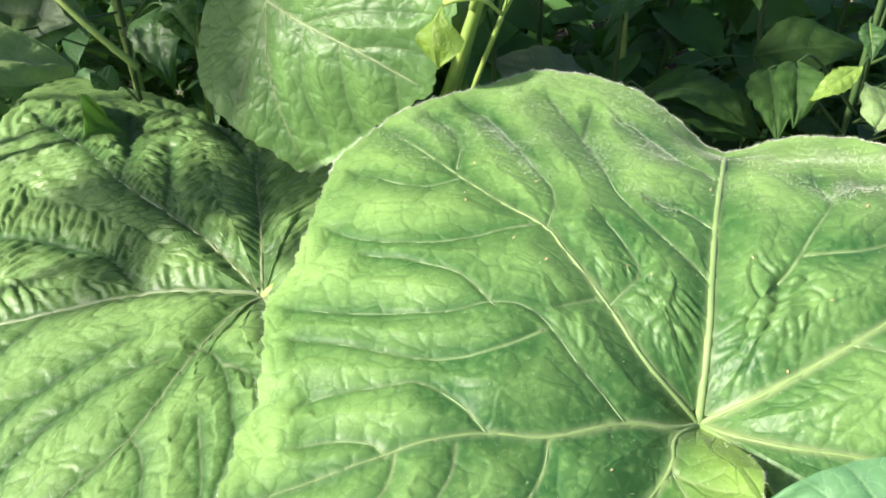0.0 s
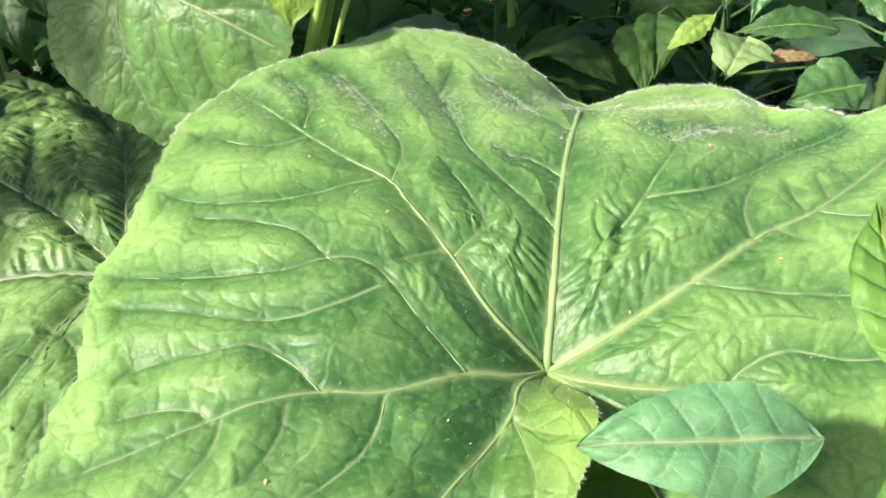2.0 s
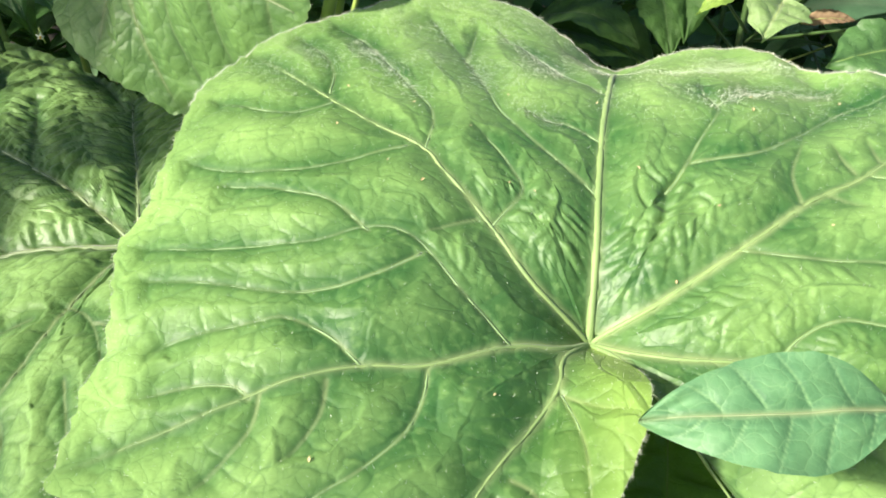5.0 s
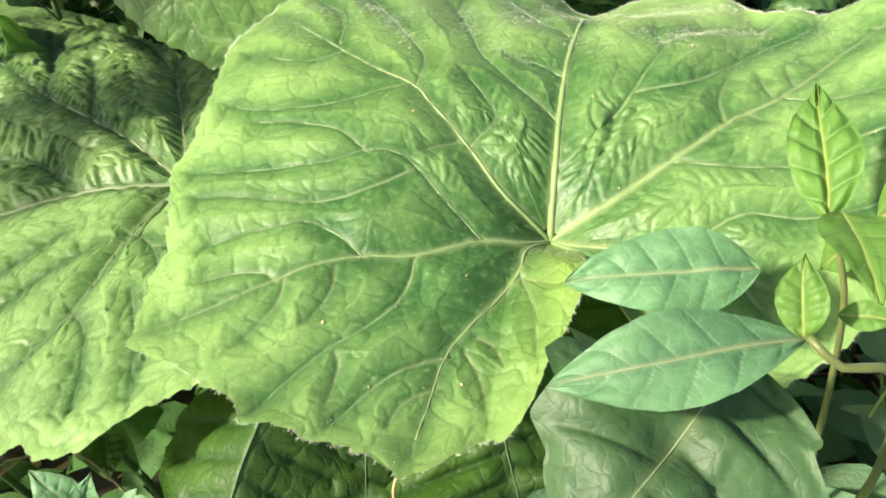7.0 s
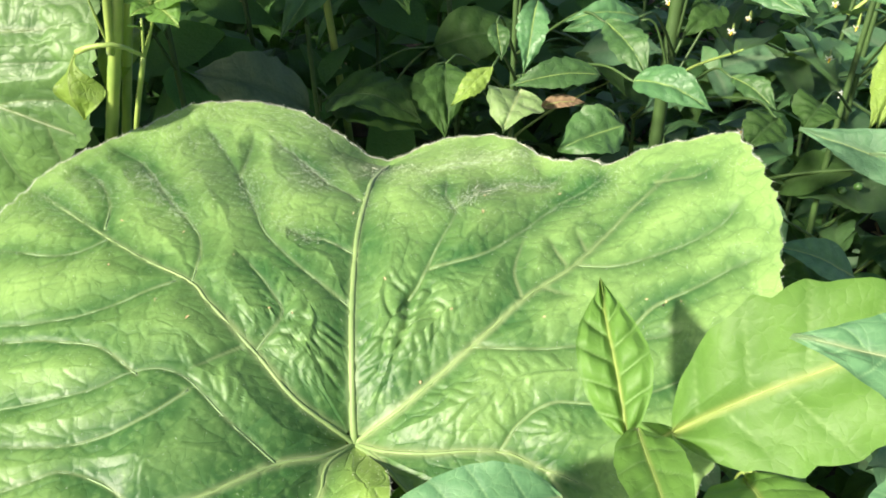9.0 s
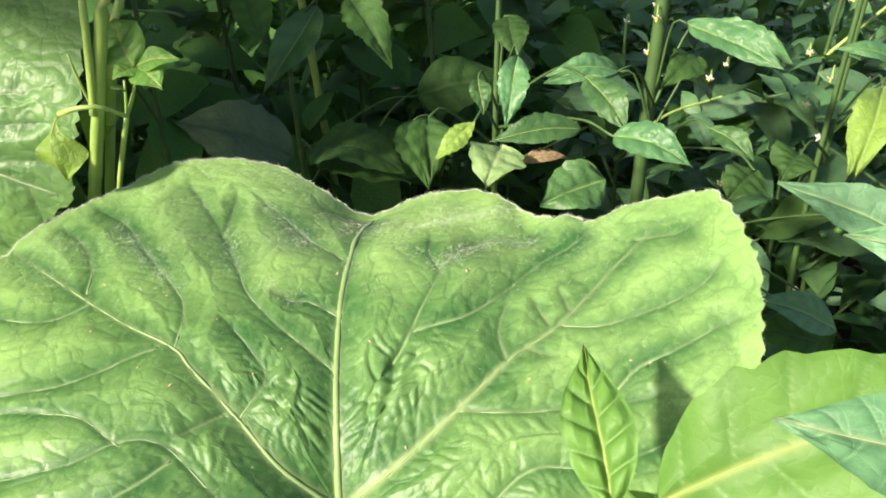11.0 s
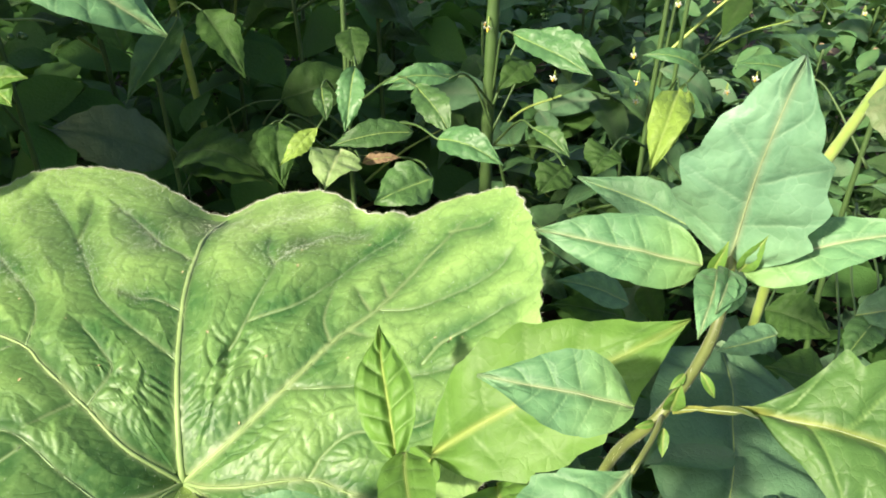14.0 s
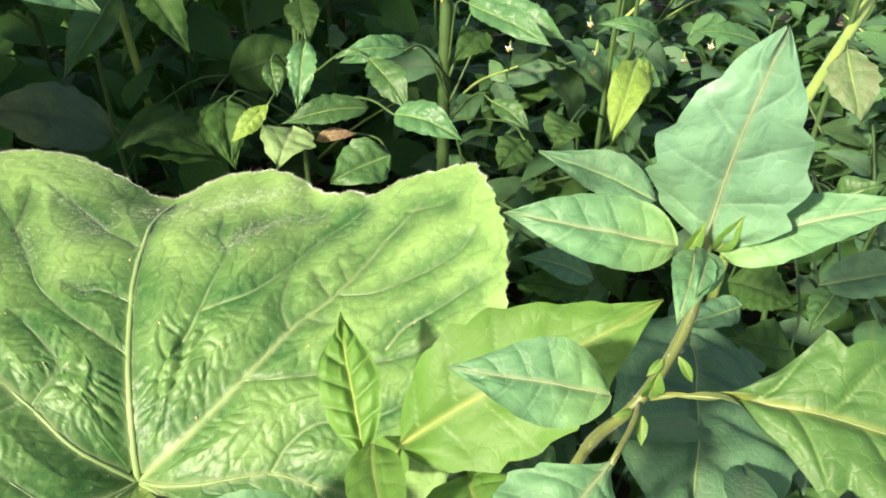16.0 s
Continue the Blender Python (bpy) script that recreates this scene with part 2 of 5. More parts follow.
def spline(points, step):
    """A smooth curve through control points, resampled evenly."""
    p = np.array(points, float)
    if len(p) > 2:
        q = np.vstack([2 * p[0] - p[1], p, 2 * p[-1] - p[-2]])
        u = np.linspace(0, 1, 12, endpoint=False)[:, None]
        out = []
        for a, b, c, d in zip(q, q[1:], q[2:], q[3:]):
            out.append(0.5 * (2 * b + (c - a) * u + (2 * a - 5 * b + 4 * c - d) * u ** 2 + (3 * b - a - 3 * c + d) * u ** 3))
        p = np.vstack(out + [p[-1:]])
    s = np.r_[0, np.cumsum(np.linalg.norm(np.diff(p, axis=0), axis=1))]
    n = max(3, int(s[-1] / step) + 1)
    t = np.linspace(0, s[-1], n)
    return np.stack([np.interp(t, s, p[:, k]) for k in range(p.shape[1])], 1)


def tube_mesh(name, points, r0, r1, material, sides=8, step=0.004, rough=0.0, bow=1.0):
    p = spline(points, step)
    t = np.gradient(p, axis=0)
    t /= np.linalg.norm(t, axis=1, keepdims=True) + 1e-12
    ref = np.array([0.31, 0.2, 0.93])
    a = np.cross(t, ref); a /= np.linalg.norm(a, axis=1, keepdims=True) + 1e-9
    b = np.cross(t, a)
    r = r0 + (r1 - r0) * np.linspace(0, 1, len(p)) ** bow
    if rough:
        r = r * (1 + rough * np.sin(np.arange(len(p)) * 1.9) * np.cos(np.arange(len(p)) * 0.37))
    ang = np.arange(sides) * 2 * math.pi / sides
    v = p[:, None] + r[:, None, None] * (a[:, None] * np.cos(ang)[None, :, None] + b[:, None] * np.sin(ang)[None, :, None])
    faces = grid_faces(len(p), sides, True)
    faces += [list(range(sides))[::-1], [(len(p) - 1) * sides + k for k in range(sides)]]
    return mesh_from(name, v.reshape(-1, 3), faces, material)


def near_line(x, y, line, reach):
    """Distance to a polyline and the way along it, for the points within reach of it."""
    lo, hi = line.min(0) - reach, line.max(0) + reach
    idx = np.nonzero((x > lo[0]) & (x < hi[0]) & (y > lo[1]) & (y < hi[1]))[0]
    d, s = np.full(len(idx), 1e9), np.zeros(len(idx))
    side = np.zeros(len(idx))
    along = np.r_[0, np.cumsum(np.linalg.norm(np.diff(line, axis=0), axis=1))]
    px, py = x[idx], y[idx]
    for k in range(len(line) - 1):
        (ax, ay), (bx, by) = line[k], line[k + 1]
        ex, ey = bx - ax, by - ay
        ll = ex * ex + ey * ey + 1e-12
        f = np.clip(((px - ax) * ex + (py - ay) * ey) / ll, 0, 1)
        qx, qy = px - ax - f * ex, py - ay - f * ey
        dd = np.hypot(qx, qy)
        near = dd < d
        d[near] = dd[near]
        s[near] = (along[k] + f * (along[k + 1] - along[k]))[near]
        side[near] = np.sign(ex * qy - ey * qx)[near]
    return idx, d, s, side, along[-1]


def value_noise(x, y, size, seed):
    """Smooth noise in -1..1 with cells of that size."""
    rng = np.random.RandomState(seed)
    table = rng.uniform(-1, 1, (64, 64))
    u, v = x / size + 31.7, y / size + 17.3
    i, j = np.floor(u).astype(int), np.floor(v).astype(int)
    fu, fv = u - i, v - j
    fu, fv = fu * fu * (3 - 2 * fu), fv * fv * (3 - 2 * fv)
    g = lambda a, b: table[a % 64, b % 64]
    return (g(i, j) * (1 - fu) + g(i + 1, j) * fu) * (1 - fv) + (g(i, j + 1) * (1 - fu) + g(i + 1, j + 1) * fu) * fv


def cells(u, v, seed):
    """Uneven cells of unit size: how far each point lies from the seam of its cell, and a number of its own for the cell."""
    rng = np.random.RandomState(seed)
    jx, jy, own = rng.uniform(0.1, 0.9, (64, 64)), rng.uniform(0.1, 0.9, (64, 64)), rng.uniform(0, 1, (64, 64))
    i, j = np.floor(u).astype(int), np.floor(v).astype(int)
    first, second, mark = np.full(len(u), 9.0), np.full(len(u), 9.0), np.zeros(len(u))
    for a in (-1, 0, 1):
        for b in (-1, 0, 1):
            p, q = (i + a) % 64, (j + b) % 64
            d = np.hypot(i + a + jx[p, q] - u, j + b + jy[p, q] - v)
            closer = d < first
            second = np.where(closer, first, np.minimum(second, d))
            mark = np.where(closer, own[p, q], mark)
            first = np.where(closer, d, first)
    return second - first, mark


class Palmate:
    """A broad leaf with veins that spread from one point. Its own plane is in mm, the stalk's end at the origin."""

    def __init__(self, outline, form, main, side, crinkle, quilt, seed, teeth=2.2, valley=6.0, wrinkle=None, reach=95.0, puff=3.0, grooves=(), fade=(), pitch=(5.5, 14.0), net=(13.0, 17.0), young=None, spread=16.0, tone=None, halo=1.2, stout=1.0):
        self.grooves, self.wrinkle = grooves, wrinkle or (lambda x, y: 0.1 + 0 * x)
        self.spread, self.net, self.halo, self.stout = spread, net, halo, stout
        self.tone = tone or (lambda x, y: 1 + 0 * x)
        self.puff, self.reach, self.pitch, self.young = puff, reach, pitch, young
        self.fade = list(fade) or [130] * len(main)
        self.form, self.crinkle, self.quilt, self.seed, self.valley = form, crinkle, quilt, seed, valley
        ang, rad = np.array(sorted(outline), float).T
        th = np.arange(0, 360, 0.3) - 180
        r = np.interp(th, np.r_[ang - 360, ang, ang + 360], np.r_[rad, rad, rad])
        k = np.exp(-(np.arange(-6, 7) / 2.6) ** 2); k /= k.sum()
        r = np.convolve(np.r_[r[-6:], r, r[:6]], k, "valid")
        rng = np.random.RandomState(seed)
        # small teeth along the edge
        arc = np.cumsum(np.r_[0, np.hypot(np.diff(r), np.radians(0.3) * r[1:])])
        pos = np.cumsum(rng.uniform(7, 17, 300))
        ph = np.interp(arc, pos, np.arange(300)) % 1
        r = r + teeth * np.where(ph < 0.22, ph / 0.22, ((1 - ph) / 0.78) ** 1.4) * np.clip((r - 40) / 60, 0, 1) - teeth * 0.4
        self.th, self.r = np.radians(th), r
        self.main = [spline(m, 3.0) for m in main]
        self.side = [spline(m, 3.0) for m in side]

    def height(self, x, y):
        """Height of the blade over its plane, and how far each point belongs to the main and the fine veins."""
        h = self.form(x, y)
        rad = np.hypot(x, y)
        n = len(x)
        main_v, fine_v = np.zeros(n), np.zeros(n)
        bend = value_noise(x, y, 14, self.seed + 1)
        bend2 = value_noise(x, y, 6, self.seed + 2)
        wide, dip = np.full(n, 40.0), np.zeros(n)
        # the nearest vein, the way along it and off it, and the next nearest
        first, second = np.full(n, 60.0), np.full(n, 60.0)
        along, order = rad.copy(), np.zeros(n)
        for rank, lines in ((0, self.main), (1, self.side)):
            for number, line in enumerate(lines):
                idx, d, s, way, total = near_line(x, y, line, 60.0)
                if not len(idx):
                    continue
                ends = np.clip((total - s) / (12, 10)[rank], 0, 1)
                far = d + (1 - ends) * 14
                closer = far < first[idx]
                second[idx] = np.where(closer, first[idx], np.minimum(second[idx], far))
                along[idx] = np.where(closer, s, along[idx])
                order[idx] = np.where(closer, number * 2.3 + rank * 31.7 + way * 0.9, order[idx])
                first[idx] = np.minimum(first[idx], far)
                near = d < 2.6 * self.spread
                idx, d, s, ends = idx[near], d[near], s[near], ends[near]
                wide[idx] = np.minimum(wide[idx], d + (1 - ends) * 14)
                core = np.exp(-(d / ((2.1, 0.8)[rank] * (0.5 + 0.5 * (1 - s / total)))) ** 2)
                if rank == 0:
                    dip[idx] = np.maximum(dip[idx], self.valley * np.exp(-(d / 10) ** 2) * np.clip(s / 45, 0, 1) * np.exp(-(s / self.reach) ** 2))
                    main_v[idx] = np.maximum(main_v[idx], core * ends * 0.9 * (0.38 + 0.62 * np.exp(-(s / self.fade[number]) ** 2)))
                    fine_v[idx] = np.maximum(fine_v[idx], 0.85 * np.exp(-(d / 2.4) ** 2) * ends)
                else:
                    main_v[idx] = np.maximum(main_v[idx], core * ends * (0.30 + 0.42 * np.exp(-s / 40)))
                    fine_v[idx] = np.maximum(fine_v[idx], 0.9 * np.exp(-(d / self.halo) ** 2) * ends)
                    h[idx] -= 0.65 * np.exp(-(d / (self.halo + 0.4)) ** 2) * ends
        # cross veins run like rungs from vein to vein, and the blade swells between them
        part = 1 - np.exp(-((second - first) / 5) ** 2)
        wander = 5.0 * bend + 2.0 * bend2
        rung, mark = cells((along - 0.45 * first + wander) / self.net[0] + order, first / self.net[1] + order, self.seed + 3)
        swell = (1 - np.exp(-(rung / 0.32) ** 1.5)) * (0.6 + 0.6 * mark)
        fine_v = np.maximum(fine_v, 0.62 * np.exp(-(rung / 0.055) ** 2) * (0.35 + 0.65 * mark))
        h += self.quilt * (swell + 0.55 * bend + 0.3 * bend2) - 0.22 * np.exp(-(rung / 0.06) ** 2)
        # puckers: close narrow blisters that stand across the veins
        seam, own = cells((along - 0.5 * first + 0.6 * wander) / self.pitch[0] + order, first / self.pitch[1] + order, self.seed + 4)
        blister = (1 - np.exp(-(seam / 0.30) ** 1.4)) * (0.45 + 0.9 * own)
        h += self.crinkle * self.wrinkle(x, y) * (blister - 0.3) * (1 - np.exp(-(first / 3.2) ** 2)) * (0.45 + 0.55 * part) * np.clip((rad - 5) / 16, 0, 1)
        h += -dip + self.puff * (1 - np.exp(-(wide / 12) ** 2))
        for line, deep, thick in self.grooves:
            idx, d, s, way, total = near_line(x, y, spline(line, 3.0), 24.0)
            ends = np.clip(s / 8, 0, 1) * np.clip((total - s) / 8, 0, 1)
            h[idx] += ends * deep * (0.7 * np.exp(-((d - 2.2 * thick) / (1.2 * thick)) ** 2) - np.exp(-(d / thick) ** 2))
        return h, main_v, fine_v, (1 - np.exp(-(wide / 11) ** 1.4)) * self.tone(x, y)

    def build(self, name, at, axes, material, rib_material, label, petiole, category="leaf", group="broad leaves", rings=120, ribs=7, hairs=0, fuzz=None):
        u, v, w = [np.array(a, float) / np.linalg.norm(a) for a in axes]
        at = np.array(at, float)
        place = lambda x, y, z: at + (np.outer(x, u) + np.outer(y, v) + np.outer(z, w)) * 0.001
        rho = np.linspace(0.012, 1, rings) ** 0.9
        x = np.outer(rho, self.r * np.cos(self.th)).ravel()
        y = np.outer(rho, self.r * np.sin(self.th)).ravel()
        h, mv, fv, pv = self.height(x, y)
        # a thin pale rim
        mv = np.maximum(mv, 0.15 * np.repeat(np.clip((rho - 0.988) / 0.010, 0, 1), len(self.th)))
        rng = np.random.RandomState(self.seed + 9)
        leaf_ob = thing(name, at, label, category, group)
        me = mesh_from("blade", place(x, y, h), grid_faces(rings, len(self.th), True), material)
        put_attribute(me, "main_vein", mv)
        put_attribute(me, "fine_vein", fv)
        put_attribute(me, "panel", pv)
        if self.young:
            put_attribute(me, "young", self.young(x, y))
        mesh_object("blade", me, leaf_ob)
        for k, line in enumerate(self.main + self.side):
            zh = self.height(line[:, 0].copy(), line[:, 1].copy())[0]
            r0, r1 = (0.0021, 0.0014) if k == 0 else (0.0016, 0.0003) if k < len(self.main) else (0.00052, 0.00018)
            r0, r1 = r0 * self.stout, r1 * self.stout
            if k >= ribs or (k >= len(self.main) and len(line) < 15):
                continue
            cut = line[:max(4, int(len(line) * (0.99 if k == 0 else 0.9)))]
            mesh_object("vein", tube_mesh("vein", place(cut[:, 0], cut[:, 1], zh[:len(cut)] - np.linspace(0.5, 0.5, len(cut)) * (r0 + (r1 - r0) * np.linspace(0, 1, len(cut)) ** 0.5) * 1000), r0, r1, rib_material if k < len(self.main) else RIBSIDE, 6, 0.003, 0.0, 0.5), leaf_ob)
        if petiole:
            mesh_object("petiole", tube_mesh("petiole", [at - w * 0.0015] + [np.array(p) for p in petiole], 0.0042, 0.006, STEM, 10, 0.012, 0.05), leaf_ob)
        if hairs:
            # short pale hairs on the edge
            verts, faces = [], []
            ex, ey = self.r * np.cos(self.th), self.r * np.sin(self.th)
            eh = self.height(ex * 0.999, ey * 0.999)[0]
            edge = place(ex, ey, eh)
            for _ in range(hairs):
                i = rng.randint(len(edge) - 1)
                if ey[i] < 95 and rng.rand() < 0.86:
                    continue
                p = edge[i] + (edge[i + 1] - edge[i]) * rng.rand()
                d = (ex[i] * u + ey[i] * v) / (self.r[i] + 1e-6) + 0.5 * rng.normal(size=3)
                d = d / np.linalg.norm(d)
                side = np.cross(d, w); side /= np.linalg.norm(side) + 1e-9
                ln, wd = rng.uniform(0.0008, 0.0022), 0.00004
                b = len(verts)
                verts += [p - side * wd, p + side * wd, p + d * ln]
                faces.append([b, b + 1, b + 2])
            mesh_object("edge_hairs", mesh_from("edge_hairs", verts, faces, HAIR, False), leaf_ob, "short pale hairs along the edge", "stuff")
        if fuzz:
            # fine pale down that stands on the blade
            cols = len(self.th)
            grid = place(x, y, h).reshape(rings, cols, 3)
            i, j = rng.randint(2, rings - 1, 640000), rng.randint(0, cols - 1, 640000)
            gx, gy = x.reshape(rings, cols)[i, j], y.reshape(rings, cols)[i, j]
            keep = rng.uniform(size=len(i)) < fuzz(gx, gy) * np.hypot(gx, gy) / 200
            i, j = i[keep], j[keep]
            f, g = rng.uniform(size=(len(i), 1)), rng.uniform(size=(len(i), 1))
            p = grid[i, j] + f * (grid[i + 1, j] - grid[i, j]) + g * (grid[i, j + 1] - grid[i, j])
            up = np.cross(grid[i + 1, j] - grid[i, j], grid[i, j + 1] - grid[i, j])
            up /= np.linalg.norm(up, axis=1, keepdims=True) + 1e-12
            up *= np.sign(up @ w)[:, None]
            d = up + 0.7 * rng.normal(size=up.shape)
            d /= np.linalg.norm(d, axis=1, keepdims=True)
            side = np.cross(d, rng.normal(size=d.shape))
            side *= 0.000036 / (np.linalg.norm(side, axis=1, keepdims=True) + 1e-9)
            tip = p + d * rng.uniform(0.0007, 0.0018, (len(p), 1))
            verts = np.stack([p - side, p + side, tip], 1).reshape(-1, 3)
            faces = np.arange(len(verts)).reshape(-1, 3).tolist()
            mesh_object("down", mesh_from("down", verts, faces, HAIR, False), leaf_ob, "fine pale down on the blade", "stuff")
        return leaf_ob


def blade_mesh(name, base, tip, width, normal, material, arch=0.12, fold=0.15, seed=0, rows=40, cols=25, teeth=0.5, laterals=6.0, puff=0.5, wide_at=0.42, twist=0.0, curl=0.0, wave=0.06, base_taper=1.0, tip_taper=1.3, fresh=0.0):
    """An ovate leaf blade from base to tip: veined, puffed between the veins, toothed, folded along its midrib and arched."""
    base, tip, normal = (np.array(a, float) for a in (base, tip, normal))
    ax = tip - base
    length = np.linalg.norm(ax); ax /= length
    nn = normal - ax * (normal @ ax); nn /= np.linalg.norm(nn)
    sd = np.cross(ax, nn)
    rng = np.random.RandomState(seed)
    s = np.linspace(0, 1, rows) ** 1.0
    q = np.linspace(-1, 1, cols)
    a = wide_at
    e = math.log(0.5) / math.log(a)
    prof = np.sin(math.pi * np.clip(s, 0, 1) ** e) ** 0.9
    prof = prof ** (1 + (base_taper - 1) * np.clip(1 - s / a, 0, 1) + (tip_taper - 1) * np.clip((s - a) / (1 - a), 0, 1)) + 0.012
    S, Q = np.meshgrid(s, q, indexing="ij")
    half = width / 2 * prof
    ph = rng.uniform(0, 1, 2)
    def edge(sv, k):
        z = (sv * laterals * 1.15 + ph[k]) % 1
        return 1 + teeth * 0.22 * (1 + 0.5 * np.sin(sv * 17 + 5 * ph[k])) * (np.where(z < 0.7, z / 0.7, (1 - z) / 0.3) - 0.5) * np.clip(sv * 4, 0, 1) * np.clip((1 - sv) * 5, 0, 1)
    H = np.where(Q < 0, (half * edge(s, 0))[:, None], (half * edge(s, 1))[:, None])
    X = Q * H
    lat = S * laterals - np.abs(Q) * 0.75 * (0.4 + S) + np.where(Q < 0, 0.5, 0.0)
    fr = np.abs((lat % 1) - 0.5) * 2            # 1 on a lateral vein, 0 between
    vein_d = 1 - fr
    aq = np.abs(Q)
    z = fold * np.abs(X) * (1 - 0.25 * aq) - 4 * arch * length * (S - 0.5) ** 2 + arch * length
    z += puff * 0.055 * width * (1 - fr ** 3) * np.clip(aq * 5, 0, 1) * np.clip((1 - aq) * 3, 0.25, 1)
    z += curl * width * aq ** 2 * 0.5
    z += wave * width * np.sin(S * 9 + ph[0] * 6) * aq ** 2 * np.sign(Q + 0.3)
    z += 0.03 * width * value_noise(S * 60 + 7, Q * 22 + 5, 9, seed + 3)
    tw = twist * (S - 0.3)
    px = X * np.cos(tw)
    z = z + X * np.sin(tw)
    sway = 0.03 * length * np.sin(S * 3.1 + ph[1] * 6)
    v = base + S[..., None] * length * ax + (px + sway * S * (1 - S) * 4 * 0.5)[..., None] * sd + z[..., None] * nn
    me = mesh_from(name, v.reshape(-1, 3), grid_faces(rows, cols), material)
    put_attribute(me, "main_vein", np.exp(-(X / (0.020 * width + 0.0002)) ** 2) * (1 - 0.6 * S))
    put_attribute(me, "fine_vein", np.exp(-(vein_d / (0.055 if rows > 80 else 0.09)) ** 2) * np.clip(aq * 6, 0, 1) * (1 - 0.5 * aq) * 0.95)
    put_attribute(me, "panel", np.clip(aq * 2.5, 0, 1) * (1 - fr ** 2))
    if fresh:
        # a young leaf is paler towards its base
        put_attribute(me, "young", fresh * np.clip(1 - S / 0.45, 0, 1) * (0.55 + 0.45 * np.clip(aq * 3, 0, 1)))
    mid = v[:, cols // 2]
    return me, mid, nn


LEAF_COUNT = [0]


def leaf(plant, base, tip, width, normal, kind, arch=0.12, fold=0.15, rib=True, **more):
    """A leaf of a plant, with its midrib."""
    LEAF_COUNT[0] += 1
    me, mid, nn = blade_mesh("leaf", base, tip, width, normal, WEED[kind], arch, fold, LEAF_COUNT[0], **more)
    ob = mesh_object("leaf", me, plant)
    if rib:
        r = max(0.0003, 0.0048 * width)
        mesh_object("midrib", tube_mesh("midrib", mid[: int(len(mid) * 0.9)] + nn * r * 0.15, r, r * 0.35, RIBTAN if kind in ("NEARA", "NEARB", "NEARC", "LOWER") else STEM if kind not in ("DARK", "DULLG", "UNDER") else STEMDARK, 6, 0.004), ob)
    return ob


def stem(plant, points, r0, r1, material=STEM, name="stem", sides=8):
    return mesh_object(name, tube_mesh(name, points, r0, r1, material, sides, 0.006, 0.06), plant)


# ---------------------------------------------------------------- ground
def ground_height(x, y):
    return 0.012 * np.sin(x * 2.3 + 1) * np.cos(y * 1.9) + 0.008 * np.sin(x * 7.1) * np.sin(y * 6.3 + 2)


def build_ground():
    a = np.r_[-60, -30, -12, -6, np.linspace(-3, 4, 71), 6, 12, 30, 60]
    X, Y = np.meshgrid(a, a, indexing="ij")
    Z = ground_height(X, Y)
    me = mesh_from("ground", np.stack([X, Y, Z], -1).reshape(-1, 3), grid_faces(len(a), len(a)), SOIL)
    tagged(new("ground", me), "dark brown bare soil under the plants", "ground", kind="structure")
    rng = np.random.RandomState(4)
    verts, faces = [], []
    for _ in range(2600):
        x, y = rng.uniform(-1.2, 2.6), rng.uniform(-0.3, 3.2)
        ln, wd, an = rng.uniform(0.01, 0.05), rng.uniform(0.001, 0.006), rng.uniform(0, 6.28)
        c, s_ = math.cos(an), math.sin(an)
        z = float(ground_height(x, y)) + 0.004
        up_ = rng.uniform(-0.1, 0.3) * ln
        b = len(verts)
        verts += [(x - c * ln - s_ * wd, y - s_ * ln + c * wd, z), (x - c * ln + s_ * wd, y - s_ * ln - c * wd, z + 0.002),
                  (x + c * ln + s_ * wd, y + s_ * ln - c * wd, z + up_ + 0.003), (x + c * ln - s_ * wd, y + s_ * ln + c * wd, z + up_ + 0.001)]
        faces.append([b, b + 1, b + 2, b + 3])
    tagged(new("litter", mesh_from("litter", verts, faces, STRAW, False)), "dry straw and leaf litter lying on soil", "litter", kind="stuff")


build_ground()


# ---------------------------------------------------------------- the broad leaf in the middle
def form_middle(x, y):
    a, b = x / 100, y / 100
    r = np.hypot(a, b)
    h = 33.6 * (1 - np.exp(-r / 0.3)) - 12.35 * a + 7.28 * b + 1.07 * a * a + 6.16 * a * b - 14.27 * b * b
    h += 4.81 * a ** 3 + 0.63 * a * a * b - 2.93 * a * b * b - 9.37 * b ** 3 + 1.55 * a * a * b * b + 4.06 * b ** 4
    # soft swells between the veins
    h += (1.9 * value_noise(x, y, 36, 91) + 0.9 * value_noise(x, y, 16, 92)) * np.clip(r * 100 / 45 - 0.6, 0, 1)
    # a raised shoulder beside the upright vein, and the outer corner that stands up
    h += 9 * np.exp(-(((x - 52) / 26) ** 2 + ((y - 100) / 34) ** 2)) + 4 * np.exp(-(((x - 195) / 26) ** 2 + ((y - 118) / 26) ** 2))
    # the far edge rolls down at the upright vein
    h -= 5 * np.exp(-((x - 8) / 26) ** 2) * np.clip((y - 125) / 30, 0, 2) ** 2
    # beyond the notch the blade slopes away under the small lobe
    h -= 13 * np.clip((x - 10) / 30, 0, 1) * np.clip((-y - 14) / 35, 0, 1.5)
    # folds along the far edge
    h += 4 * np.sin(x / 5.5) * np.clip((y - 118) / 25, 0, 1) * np.exp(-((x - 108) / 28) ** 2)
    # the small lobe beside the notch turns up at its edge
    h += 3 * np.clip((x + 14) / 28, 0, 1.2) ** 1.5 * np.clip((-y - 12) / 22, 0, 1) * (np.arctan2(y, x) < -0.885) * np.clip((y + 125) / 40, 0, 1)
    h += 0.42 * np.clip(x + 14, 0, 60) * np.clip((-y - 8) / 22, 0, 1) * (np.arctan2(y, x) < -0.885)
    return h


